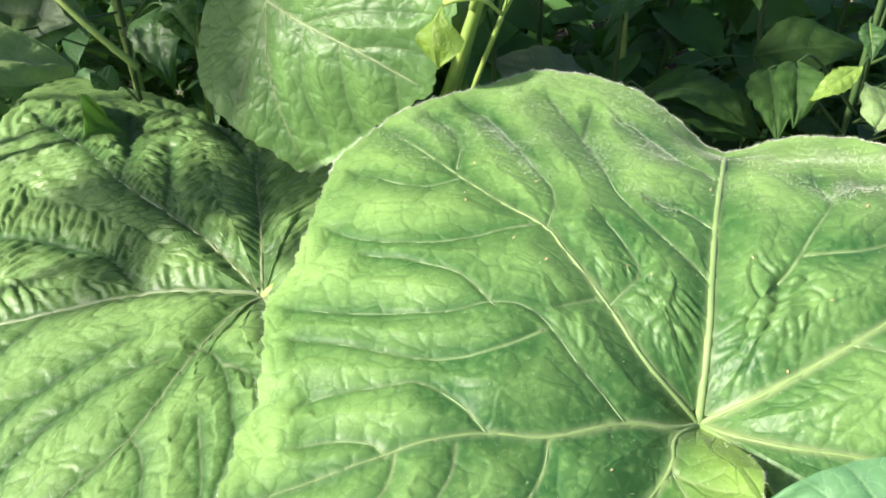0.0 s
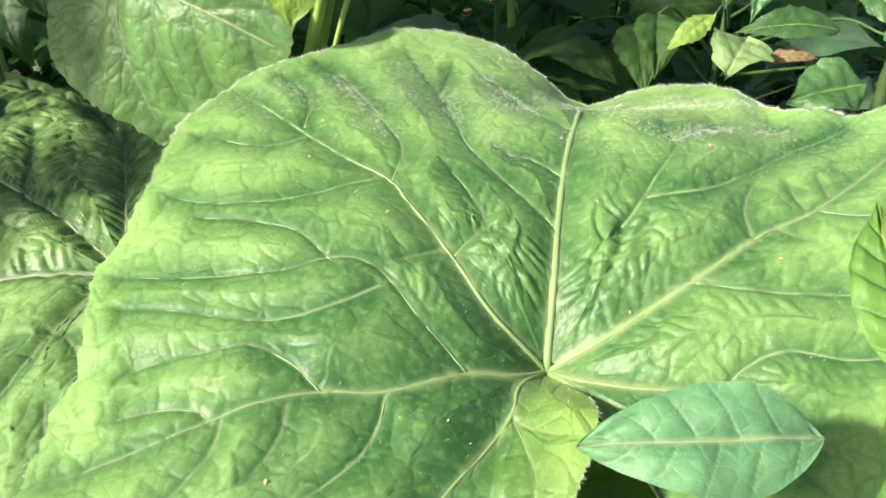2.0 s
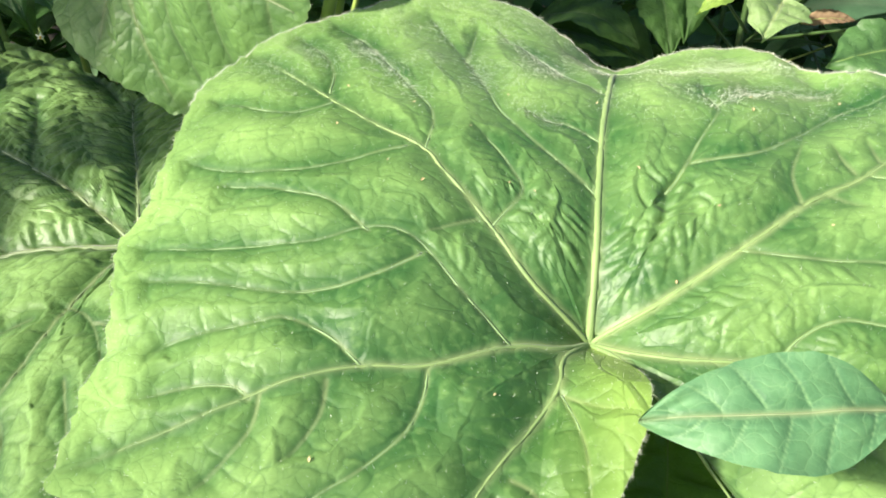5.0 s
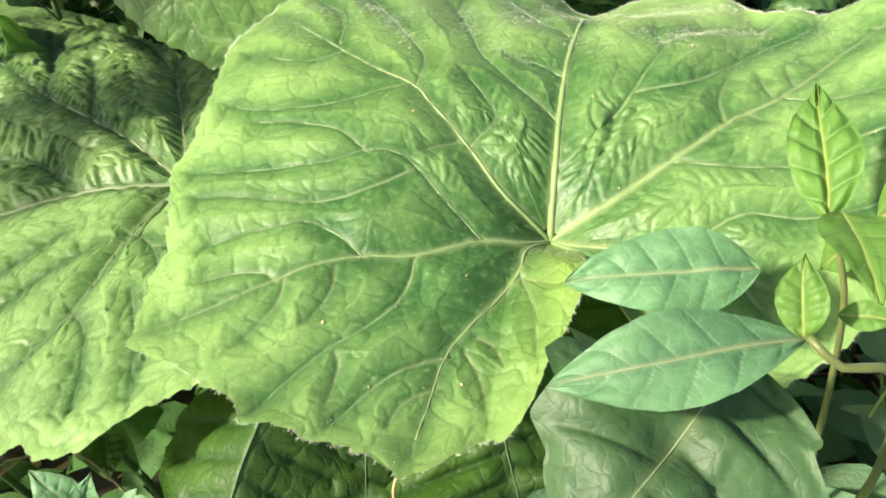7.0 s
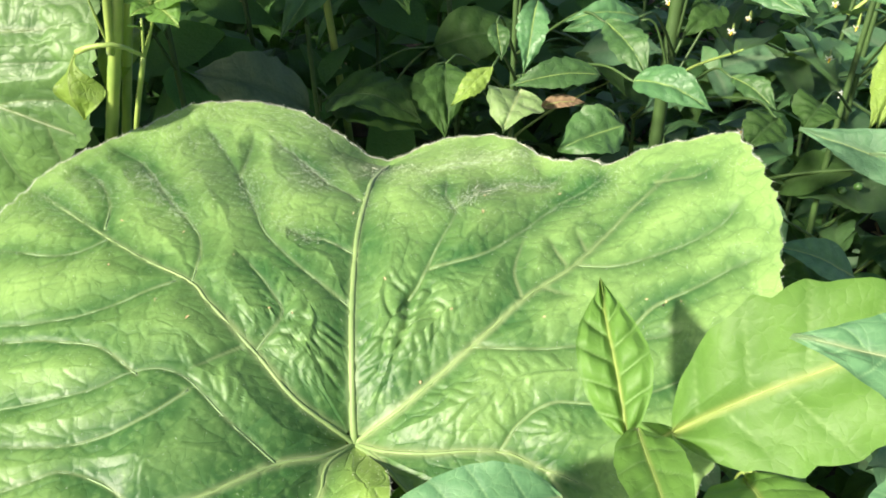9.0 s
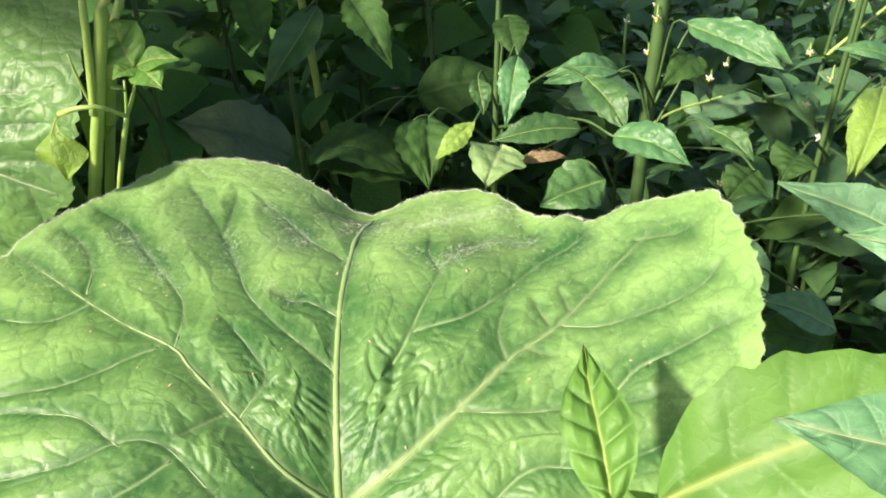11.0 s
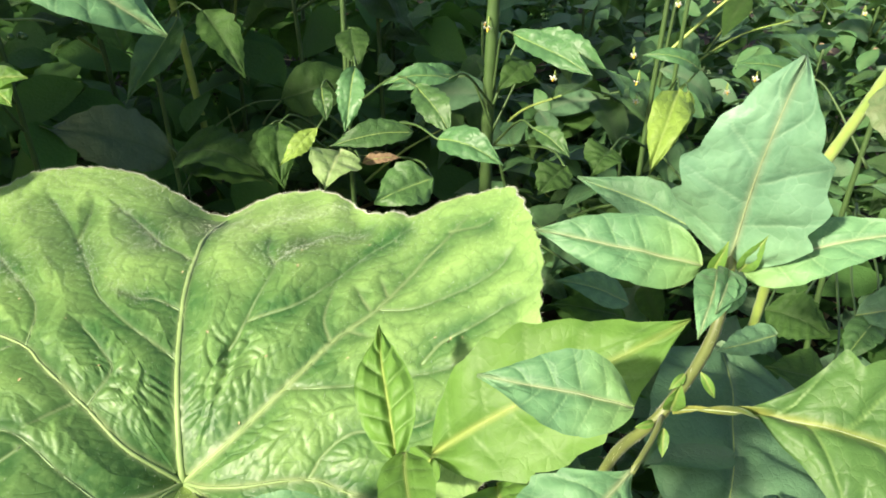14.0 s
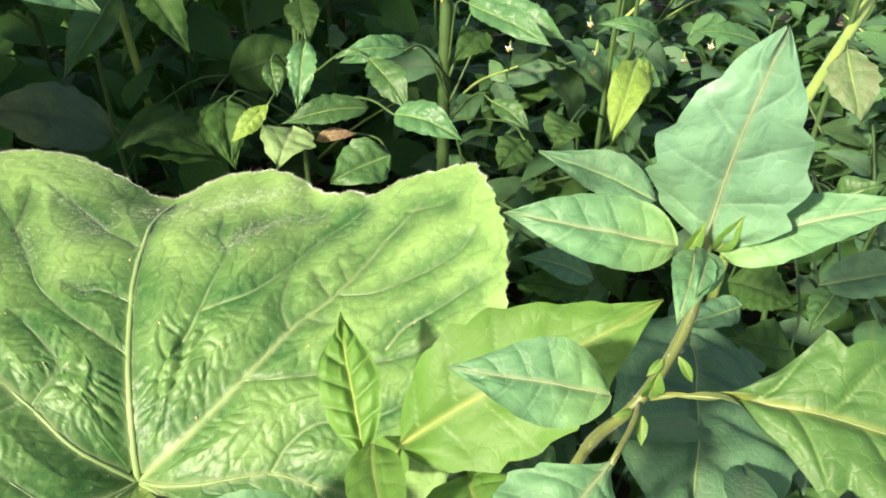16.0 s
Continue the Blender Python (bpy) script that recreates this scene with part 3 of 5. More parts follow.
MIDDLE_OUTLINE = [(-52, 27), (-60, 38), (-66, 45), (-76, 58), (-86, 77), (-89, 91), (-93, 106), (-99, 111), (-102, 120), (-107, 134), (-112, 131),
                  (-118, 134), (-121, 139), (-127, 143), (-130, 152), (-136, 150), (-139, 157), (-144, 161), (-151, 181), (-158, 173),
                  (-163, 172), (-166, 166), (-174, 168), (176.5, 180), (171, 176), (161, 187), (153, 202)]
MIDDLE_OUTLINE += [(149, 214), (142, 222), (137, 229), (128, 231), (122, 232), (115, 238), (108, 234), (101, 222), (95, 204), (90, 192), (85, 190), (80, 194), (75, 197),
                   (68, 198), (62, 192), (57, 181), (52, 175), (50.5, 181), (46, 182), (43, 196), (39, 207), (34.5, 216), (31, 211), (26, 203), (21, 196), (15, 184), (8, 173), (0, 160),
                   (-10, 142), (-20, 130), (-28, 121), (-36, 112), (-43, 104), (-47, 92), (-49, 14), (-50.5, 14)]


def wrinkle_middle(x, y):
    # puckers stand close to the stalk, between the upright vein and its neighbours
    a, r = np.degrees(np.arctan2(y, x)), np.hypot(x, y)
    w = np.exp(-((a - 116) / 20) ** 2 - ((r - 45) / 30) ** 2) + 1.1 * np.exp(-((a - 60) / 20) ** 2 - ((r - 45) / 30) ** 2)
    return 0.02 + w + 0.4 * np.exp(-((a - 8) / 20) ** 2 - ((r - 62) / 42) ** 2) + 0.35 * np.exp(-((a - 160) / 14) ** 2 - ((r - 50) / 24) ** 2)


def yellow_lobe(x, y):
    # the small lobe beside the notch is tinted paler and yellower
    a = np.degrees(np.arctan2(y, x))
    s = np.clip((a + 122) / 62, 0, 1)
    return 0.5 * s * s * (3 - 2 * s) * (a < -50.7)


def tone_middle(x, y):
    # deeper green and painted hollow shade round the stalk, paler towards the rim
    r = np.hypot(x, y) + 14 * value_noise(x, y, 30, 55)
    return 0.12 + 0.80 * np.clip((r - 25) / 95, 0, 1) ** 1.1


DOWN_RIDGES = [[(50, 107), (63, 121), (78, 131), (95, 128), (112, 140)], [(36, 150), (62, 152), (84, 160)], [(-16, 140), (-36, 168), (-52, 190)], [(-34, 102), (-20, 93)],
               [(-77, 106), (-96, 128), (-117, 160)], [(-50, 120), (-58, 150)]]


def down_middle(x, y):
    # down shows on the far part of the blade, thickest along the ridges
    p = np.clip(0.35 + 0.9 * value_noise(x, y, 24, 71) + 0.5 * value_noise(x, y, 9, 72), 0, 1)
    k = 0.03 + 0.55 * p * np.clip((y - 80) / 60, 0, 1)
    for line in DOWN_RIDGES:
        idx, d = near_line(x, y, spline(line, 3.0), 20.0)[:2]
        k[idx] = np.maximum(k[idx], 1.5 * np.exp(-(d / 6.0) ** 2) * (0.4 + 0.6 * p[idx]))
    return np.clip(k, 0, 1.6)


# the lesser veins, part by part of the blade
SIDE_LEFT = [[(-27, -15), (-45, 0), (-64, 18), (-81, 20), (-103, 11), (-143, 7), (-174, 9)],
             [(-44, 33), (-58, 23), (-64, 18)],
             [(-81, 18), (-98, 31), (-113, 35), (-129, 38), (-151, 40)],
             [(-61, 12), (-74, 1), (-91, -7), (-108, -10), (-130, -9), (-165, -8)],
             [(-74, -34), (-87, -25), (-102, -20), (-113, -23), (-141, -33), (-146, -42)],
             [(-107, -51), (-113, -47), (-129, -49), (-146, -56)],
             [(-75, 66), (-88, 60), (-101, 53), (-117, 48), (-144, 48), (-170, 56)],
             [(-114, 98), (-125, 90), (-137, 88), (-155, 93), (-175, 100)]]
SIDE_UPPER = [[(1, 53), (-18, 70), (-31, 84), (-42, 100), (-49, 118), (-64, 152), (-77, 177), (-91, 200)],
              [(-68, 65), (-67, 80), (-70, 94), (-77, 106), (-93, 128), (-117, 164), (-138, 180)],
              [(2, 82), (-13, 92), (-20, 92), (-34, 102)],
              [(2, 123), (-14, 139), (-25, 155), (-36, 170), (-51, 189)],
              [(-63, 149), (-63, 169), (-63, 194)],
              [(-118, 105), (-122, 126), (-135, 148), (-153, 165)],
              [(-38, 32), (-28, 48), (-32, 58), (-40, 70), (-50, 82)],
              [(26, 54), (32, 63), (40, 81), (49, 102), (45, 118), (46, 140)],
              [(36, 68), (58, 73), (77, 87), (98, 107), (116, 118), (129, 130)]]
SIDE_LOWER = [[(-53, -31), (-53, -43), (-57, -56), (-68, -70), (-79, -80), (-92, -100), (-98, -115)],
              [(-104, -49), (-103, -60), (-107, -71), (-117, -87)],
              [(-84, -41), (-83, -53), (-87, -65), (-92, -74)],
              [(-32, -74), (-46, -82), (-55, -90), (-62, -99), (-72, -116)],
              [(-9, -31), (-3, -45), (0, -57), (2, -75)],
              [(-9, -31), (1, -37), (14, -41)],
              [(-23, -64), (-15, -68), (-9, -80)],
              [(-27, -71), (-21, -79), (-17, -88), (-15, -97)],
              [(-75, -81), (-72, -87), (-73, -108)],
              [(-34, -88), (-46, -98), (-50, -112)]]
SIDE_OUTER = [[(50, 107), (63, 121), (78, 131), (95, 128), (109, 137)],
              [(52, 30), (72, 26), (104, 25), (140, 24)],
              [(100, 66), (116, 62), (133, 64), (150, 67), (163, 72), (174, 82)],
              [(75, 52), (73, 64), (77, 77), (81, 87)],
              [(96, 67), (92, 77), (89, 85)],
              [(106, 74), (103, 89)],
              [(144, 109), (159, 105), (174, 108)],
              [(84, 56), (93, 51), (99, 47)],
              [(60, -14), (69, -4), (83, 2), (110, 0), (150, 10)],
              [(118, 30), (128, 38), (145, 43), (164, 49), (174, 48)],
              [(77, -22), (84, -32), (96, -44)]]
middle = Palmate(
    MIDDLE_OUTLINE, form_middle,
    main=[[(0, 0), (1, 29), (1, 53), (2, 88), (5, 125), (9, 165), (12, 187)],
          [(0, 0), (-21, 12), (-37, 30), (-59, 54), (-68, 65), (-95, 83), (-131, 112), (-172, 148)],
          [(0, 0), (-10, -9), (-27, -15), (-52, -29), (-75, -34), (-97, -44), (-112, -53), (-134, -67), (-158, -82)],
          [(0, 0), (-9, -14), (-10, -28), (-18, -45), (-33, -72), (-37, -100), (-40, -126)],
          [(0, 0), (22, 9), (52, 30), (78, 52), (100, 66), (128, 93), (158, 118)],
          [(0, 0), (14, -8), (32, -12), (60, -14), (77, -22), (100, -32)],
          [(0, 0), (10, -10), (24, -27), (46, -52), (66, -74)]],
    side=SIDE_LEFT + SIDE_UPPER + SIDE_LOWER + SIDE_OUTER,
    crinkle=2.8, pitch=(5.6, 13.0), net=(12.0, 14.0), young=yellow_lobe, quilt=0.30, seed=11, valley=3.5, wrinkle=wrinkle_middle, tone=tone_middle, puff=3.0, teeth=1.9, fade=[200, 120, 60, 48, 130, 75, 45],
    grooves=[([(33, 66), (27, 53), (25, 40), (19, 24)], 1.0, 1.9)])
middle.build("broad_leaf", (0, 0, 0.5), [(0.9996, -0.0086, 0.0266), (0, 0.951, 0.307), (-0.028, -0.307, 0.951)], BIG, RIB,
             "large bright green palmate leaf with sunken veins, sunlit, hairy edge", [(0.006, 0.004, 0.44), (0.03, 0.03, 0.25), (0.05, 0.08, 0.0)], rings=220, ribs=60, hairs=14000, fuzz=down_middle)


# ---------------------------------------------------------------- the wrinkled leaf beside it
def form_side(x, y):
    # it dips along the vein that runs level and stands up along the next
    a, b, r = x / 100, y / 100, np.hypot(x, y)
    ridge = np.exp(-((y + 0.62 * x) / 45) ** 2) * np.clip(r / 60, 0, 1) * (x < 0)
    return 19.5 * (1 - np.exp(-r / 35)) + 16.5 * a + 5.8 * b + 2.0 * a * a - 6.1 * a * b - 3.2 * b * b + 8.9 * ridge


def wrinkle_side(x, y):
    r = np.hypot(x, y)
    return 0.16 + 0.84 * np.clip((y - 0.30 * x + 6) / 26, 0, 1) * np.clip((r - 14) / 30, 0, 1)


beside = Palmate(
    [(-45, 180), (-55, 222), (-63, 224), (-69, 223), (-74, 225), (-77, 233), (-84, 232), (-88, 219), (-91, 228), (-98, 238), (-105, 236), (-112, 240), (-122, 252), (-135, 266), (-150, 286), (-165, 305),
     (178, 325), (165, 345), (155, 360), (148, 385), (141, 405), (138, 376), (133, 340), (125, 268), (119, 216), (115, 190), (104, 190), (90, 190), (75, 178), (60, 160), (45, 130),
     (28, 85), (12, 40), (0, 22), (-12, 35), (-28, 90)], form_side,
    main=[[(0, 0), (-33, -8), (-77, -16), (-134, -38), (-191, -62), (-260, -95)],
          [(0, 0), (-50, 30), (-102, 60), (-165, 96), (-224, 136), (-300, 172)],
          [(0, 0), (-25, 55), (-62, 125), (-88, 178)],
          [(0, 0), (-10, -63), (-13, -129), (-31, -168), (-40, -210)],
          [(0, 0), (30, -40), (58, -100), (80, -150)]],
    side=[[(-77, -16), (-127, 14), (-205, 30), (-262, 30)],
          [(-11, -62), (16, -81), (39, -114), (53, -143), (60, -190)],
          [(-16, -130), (0, -142), (12, -160), (22, -184), (28, -210)],
          [(-26, -73), (-50, -93), (-67, -117), (-80, -144), (-79, -180)],
          [(-60, -60), (-89, -92), (-105, -120), (-108, -160)],
          [(-35, -184), (-51, -194), (-49, -215)],
          [(23, -121), (46, -159), (56, -184), (65, -205)],
          [(16, -81), (35, -87), (55, -104)],
          [(-80, 151), (-117, 191), (-160, 225)],
          [(-165, 96), (-190, 150), (-230, 210)],
          [(-102, 60), (-130, 110), (-165, 170)],
          [(-134, -38), (-150, -80), (-160, -140)]],
    crinkle=3.4, pitch=(8.0, 34.0), net=(16.0, 18.0), spread=18.0, quilt=0.95, halo=1.9, seed=23, valley=6.0, wrinkle=wrinkle_side, puff=3.5, teeth=1.8)
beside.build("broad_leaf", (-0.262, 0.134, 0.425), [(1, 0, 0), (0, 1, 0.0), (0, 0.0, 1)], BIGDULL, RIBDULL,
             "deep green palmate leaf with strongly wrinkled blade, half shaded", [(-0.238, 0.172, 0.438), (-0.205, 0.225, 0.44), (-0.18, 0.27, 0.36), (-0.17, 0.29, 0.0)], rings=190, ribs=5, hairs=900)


# ---------------------------------------------------------------- the drooping leaf above
def form_above(x, y):
    u, v = x, y
    return 10 * (1 - ((u + 10) / 140) ** 2) + 8 * np.sin(u / 34 + v / 90) - 14 * np.clip((-u - 60) / 60, 0, 2) ** 2 - 10 * np.clip((-v - 20) / 40, 0, 2) ** 2


above = Palmate(
    [(-44.5, 136), (-41, 133), (-37, 136), (-30, 139), (-21, 143), (-12, 147), (-5, 151), (8, 150), (28, 135), (55, 108), (80, 85), (100, 70), (125, 64), (150, 67), (180, 72), (-163, 77), (-148, 80),
     (-132, 85), (-122, 90), (-114, 93), (-104, 105), (-97, 106), (-89, 104), (-80, 111), (-70, 108), (-64, 110), (-57, 116), (-49, 127)], form_above,
    main=[[(0, 0), (30, -32), (62, -62), (80, -80), (92, -92)],
          [(0, 0), (-30, -30), (-52, -56)],
          [(0, 0), (-12, -40), (-22, -98)],
          [(0, 0), (50, -10), (90, -30), (118, -40)],
          [(0, 0), (40, 40), (70, 70)]],
    side=[[(30, -32), (10, -65), (5, -100)], [(52, -53), (38, -82), (32, -106)], [(80, -78), (70, -94), (62, -110)], [(30, -32), (70, -42), (112, -58)], [(60, -60), (85, -68), (116, -84)]],
    crinkle=1.3, stout=0.5, wrinkle=lambda x, y: 0.6 + 0.4 * value_noise(x, y, 30, 12), pitch=(11.0, 24.0), net=(13.0, 16.0), quilt=0.6, seed=37, valley=1.5, puff=3.5)
ABOVE_U, ABOVE_N = np.array((0.8836, -0.0503, 0.4656)), np.array((-0.35, -0.7316, 0.585))
ABOVE_V = np.cross(ABOVE_N, ABOVE_U)
above_hub = np.array((-0.195, 0.1735, 0.5592)) + (-67 * ABOVE_U + 90 * ABOVE_V) * 0.001 - ABOVE_N * 0.01
above.build("broad_leaf", above_hub, [ABOVE_U, ABOVE_V, ABOVE_N], HANGING, RIBDULL,
            "pale green broad leaf hanging down, puckered between its veins", [(-0.27, 0.27, 0.63), (-0.26, 0.33, 0.4), (-0.24, 0.36, 0.0)], rings=110, ribs=12, hairs=900)


# ---------------------------------------------------------------- weeds behind
BUSH_AT = [(0.10, 0.30), (0.21, 0.30), (0.34, 0.29), (0.47, 0.20), (-0.06, 0.42), (-0.15, 0.34), (-0.49, 0.36), (0.42, 0.42)]
bushes = []
for bx, by in BUSH_AT:
    bush = thing("nightshade_plant", (bx, by, 0), "bushy green weed with ovate leaves and thin stems", "weed", "weeds behind the broad leaves")
    stem(bush, [(bx, by, 0), (bx + 0.006, by - 0.004, 0.2), (bx - 0.004, by + 0.006, 0.42), (bx + 0.004, by + 0.01, 0.70)], 0.0062 if bx == 0.21 else 0.0032, 0.0045 if bx == 0.21 else 0.0018, STEMDARK)
    bushes.append(bush)


def weed_leaf(bush, base, tip, width, normal, kind):
    """A leaf with a stalk that runs to the stem of its plant."""
    bx, by = BUSH_AT[bush]
    b, t = np.array(base), np.array(tip)
    r = np.random.RandomState(LEAF_COUNT[0] + 400)
    ob = leaf(bushes[bush], base, tip, width, normal, kind, arch=r.uniform(0.03, 0.2), fold=r.uniform(0.05, 0.5), rows=30, cols=19, teeth=r.uniform(0.2, 0.8), puff=r.uniform(0.5, 1.1), wide_at=r.uniform(0.34, 0.46), twist=r.uniform(-0.5, 0.5), wave=r.uniform(0.04, 0.14), laterals=r.uniform(4.5, 7))
    back = b - (t - b) * 0.12
    root = np.array((bx, by, max(0.05, b[2] - 0.05)))
    stem(bushes[bush], [b, back * 0.75 + root * 0.25 + np.array((0, 0, 0.008)), root], 0.0007, 0.0012, STEMDARK, "leaf_stalk", 6)
    return ob


# fill: whole weeds built from a few shared leaf meshes
SHARED = []
for k, (wide, kind, at) in enumerate([(0.55, "MID", 0.4), (0.5, "DARK", 0.42), (0.6, "LIT", 0.38), (0.45, "DULL", 0.42), (0.55, "DARK", 0.36), (0.62, "MID", 0.4), (0.5, "DULL", 0.4), (0.4, "LIT", 0.44)]):
    SHARED.append(blade_mesh("leaf", (0, 0, 0), (1, 0, 0), wide, (0, 0, 1), WEED[kind], 0.16, 0.2, 50 + k, rows=11, cols=7, teeth=0.5, puff=0.8, wide_at=at)[0])
PETAL_ME = blade_mesh("petal", (0, 0, 0), (0.0048, 0, -0.001), 0.0026, (0, 0, 1), PETAL, 0.1, 0.1, 3, rows=5, cols=5, teeth=0)[0]


def berry_mesh():
    bm = bmesh.new()
    bmesh.ops.create_uvsphere(bm, u_segments=10, v_segments=7, radius=0.0034)
    for vert in bm.verts:
        vert.co.z *= 0.94
    me = bpy.data.meshes.new("berry")
    bm.to_mesh(me); bm.free()
    me.materials.append(BERRY)
    me.polygons.foreach_set("use_smooth", [True] * len(me.polygons))
    return me


BERRY_ME = berry_mesh()


def shared_part(name, me, parent, m):
    ob = new(name, me)
    ob.parent = parent
    ob.matrix_parent_inverse = Matrix.Translation(-Vector(parent.location))
    ob.matrix_basis = m
    return ob


def fill_weed(x, y, tall, seed, count=40, low=0.25):
    rng = np.random.RandomState(seed)
    z0 = float(ground_height(x, y))
    ob = thing("nightshade_plant", (x, y, z0), "bushy green weed with ovate leaves and thin stems", "weed", "weeds behind the broad leaves")
    lean = rng.uniform(-0.06, 0.06, 2)
    axis = lambda f: np.array((x + lean[0] * f, y + lean[1] * f, z0 + tall * f))
    stem(ob, [axis(0), axis(0.5) + rng.normal(size=3) * 0.006, axis(1)], 0.004, 0.0015, STEMDARK, "stem", 6)
    branches = []
    for _ in range(5):
        f = rng.uniform(0.25, 0.8)
        a, ln = rng.uniform(0, 6.28), rng.uniform(0.08, 0.2)
        p0 = axis(f)
        p1 = p0 + np.array((math.cos(a) * ln, math.sin(a) * ln, rng.uniform(0.05, 0.14)))
        branches.append((p0, p1))
        stem(ob, [p0, p0 * 0.5 + p1 * 0.5 + np.array((0, 0, 0.015)), p1], 0.0022, 0.0009, STEMDARK if rng.rand() < 0.5 else STEM, "branch", 5)
    for _ in range(count):
        if rng.rand() < 0.3:
            p = axis(rng.uniform(low, 1.0))
        else:
            p0, p1 = branches[rng.randint(5)]
            p = p0 + (p1 - p0) * rng.uniform(0.2, 1.0)
        size = rng.uniform(0.035, 0.085)
        m = Matrix.LocRotScale(Vector(p), Euler((rng.normal() * 0.5, rng.uniform(-0.3, 0.9), rng.uniform(0, 6.28))), Vector((size,) * 3))
        # up to x = 0.2 only darker leaf colours, standing for shade there
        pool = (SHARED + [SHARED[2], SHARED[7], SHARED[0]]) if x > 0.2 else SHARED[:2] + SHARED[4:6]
        shared_part("leaf", pool[rng.randint(len(pool))], ob, m)
    for p0, p1 in branches[:2]:
        if rng.rand() < 0.6:
            for _ in range(rng.randint(2, 6)):
                shared_part("berry", BERRY_ME, ob, Matrix.Translation(Vector(p1 * 0.85 + p0 * 0.15 + rng.normal(size=3) * np.array((0.007, 0.007, 0.005)) - np.array((0, 0, 0.014)))))
    for p0, p1 in branches[2:4]:
        if rng.rand() < 0.35:
            c = p1 + rng.normal(size=3) * 0.008
            for k in range(5):
                shared_part("petal", PETAL_ME, ob, Matrix.Translation(Vector(c)) @ pose(0, 0, 0, 60, 0, 20) @ pose(0, 0, 0, 0, 0, 72 * k))
    return ob


rng_fill = np.random.RandomState(77)
number = 0
for row, (yy, x0, x1, step) in enumerate([(0.36, -0.75, 0.8, 0.17), (0.50, -1.0, 1.0, 0.18), (0.68, -1.2, 1.3, 0.2), (0.92, -1.4, 1.6, 0.23), (1.2, -1.7, 1.4, 0.27), (1.55, -1.9, 1.5, 0.3), (1.95, -2.2, 1.7, 0.36)]):
    xx = x0
    while xx < x1:
        tall = (0.40, 0.44, 0.46, 0.46, 0.44, 0.42, 0.4)[row] * rng_fill.uniform(0.8, 1.12)
        if xx < -0.05 and yy < 0.55:
            tall *= 0.55
        elif xx < 0.22 and row > 0:
            # made tall so that unseen added tops shade the leaves below
            tall *= 1.9
        elif xx > 0.25 and row < 4:
            tall *= 1.3
        fill_weed(xx + rng_fill.uniform(-0.06, 0.06), yy + rng_fill.uniform(-0.06, 0.06), tall, 100 + number, 44 if row < 4 else 26)
        number += 1
        xx += step
for xx, yy, tall in [(-0.75, 0.1, 0.22), (-0.72, -0.15, 0.2), (-0.5, -0.3, 0.15), (0.55, 0.05, 0.34), (0.62, -0.15, 0.33), (0.3, 0.08, 0.3), (0.42, -0.02, 0.3), (0.1, 0.1, 0.24), (-0.12, -0.05, 0.16), (-0.38, -0.05, 0.24), (0.2, -0.05, 0.26), (-0.3, -0.22, 0.14), (-0.05, -0.25, 0.18), (0.15, -0.3, 0.2)]:
    fill_weed(xx, yy, tall, 300 + number, 20, 0.35)
    number += 1


def scattered_leaves(name, label, kind, seed, n, xs, ys, zs, sizes, gap=None):
    """Leaves that nobody could count, in one mesh."""
    rng = np.random.RandomState(seed)
    mid, half = np.array((sum(xs) / 2, sum(ys) / 2)), np.array(((xs[1] - xs[0]) / 2, (ys[1] - ys[0]) / 2))
    way, far = rng.uniform(0, 2 * math.pi, n), np.sqrt(rng.uniform(0, 1, n)) * 1.2
    far *= 1 + 0.10 * np.sin(3 * way + seed) + 0.07 * np.sin(7 * way + 2 * seed)
    x, y = mid[0] + half[0] * far * np.cos(way), mid[1] + half[1] * far * np.sin(way)
    if gap:
        keep = ~((x > gap[0]) & (y > gap[1]))
        x, y = x[keep], y[keep]
    n = len(x)
    z = ground_height(x, y) + zs[0] + rng.beta(1.3, 1.8, n) * (zs[1] - zs[0])
    a, size, tilt, lean = rng.uniform(0, 6.28, n), rng.uniform(*sizes, n), rng.uniform(-0.5, 0.8, n), rng.normal(size=n) * 0.5
    ax = np.stack([np.cos(a) * np.cos(tilt), np.sin(a) * np.cos(tilt), -np.sin(tilt)], 1)
    sd = np.stack([-np.sin(a) * np.cos(lean), np.cos(a) * np.cos(lean), np.sin(lean)], 1)
    nn = np.cross(ax, sd)
    p = np.stack([x, y, z], 1)
    out = []
    prof = ((0, 0.02), (0.12, 0.15), (0.3, 0.26), (0.5, 0.27), (0.72, 0.18), (0.88, 0.08), (1, 0.005))
    for s_, w_ in prof:
        for q in (-1, 0, 1):
            out.append(p + size[:, None] * (s_ * ax + q * w_ * sd + (0.5 * s_ * (1 - s_) + (0.05 if q else 0)) * nn))
    v = np.stack(out, 1).reshape(-1, 3)
    base = (np.arange(n) * 3 * len(prof))[:, None]
    f = [base + np.array([[r * 3 + c, r * 3 + c + 1, r * 3 + c + 4, r * 3 + c + 3]]) for r in range(len(prof) - 1) for c in range(2)]
    me = mesh_from(name, v, np.stack(f, 1).reshape(-1, 4).tolist(), WEED[kind])
    put_attribute(me, "panel", np.tile(np.repeat(np.zeros(len(prof)), 3) + np.tile((1, 0, 1), len(prof)), n))
    put_attribute(me, "main_vein", np.tile(np.tile((0, 0.7, 0), len(prof)), n))
    tagged(new(name, me), label, "weeds", kind="stuff")


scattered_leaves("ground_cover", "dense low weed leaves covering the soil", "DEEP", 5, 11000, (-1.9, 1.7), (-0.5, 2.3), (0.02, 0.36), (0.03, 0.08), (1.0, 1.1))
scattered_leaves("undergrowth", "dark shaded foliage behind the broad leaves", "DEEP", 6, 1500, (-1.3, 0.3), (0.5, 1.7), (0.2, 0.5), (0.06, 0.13))
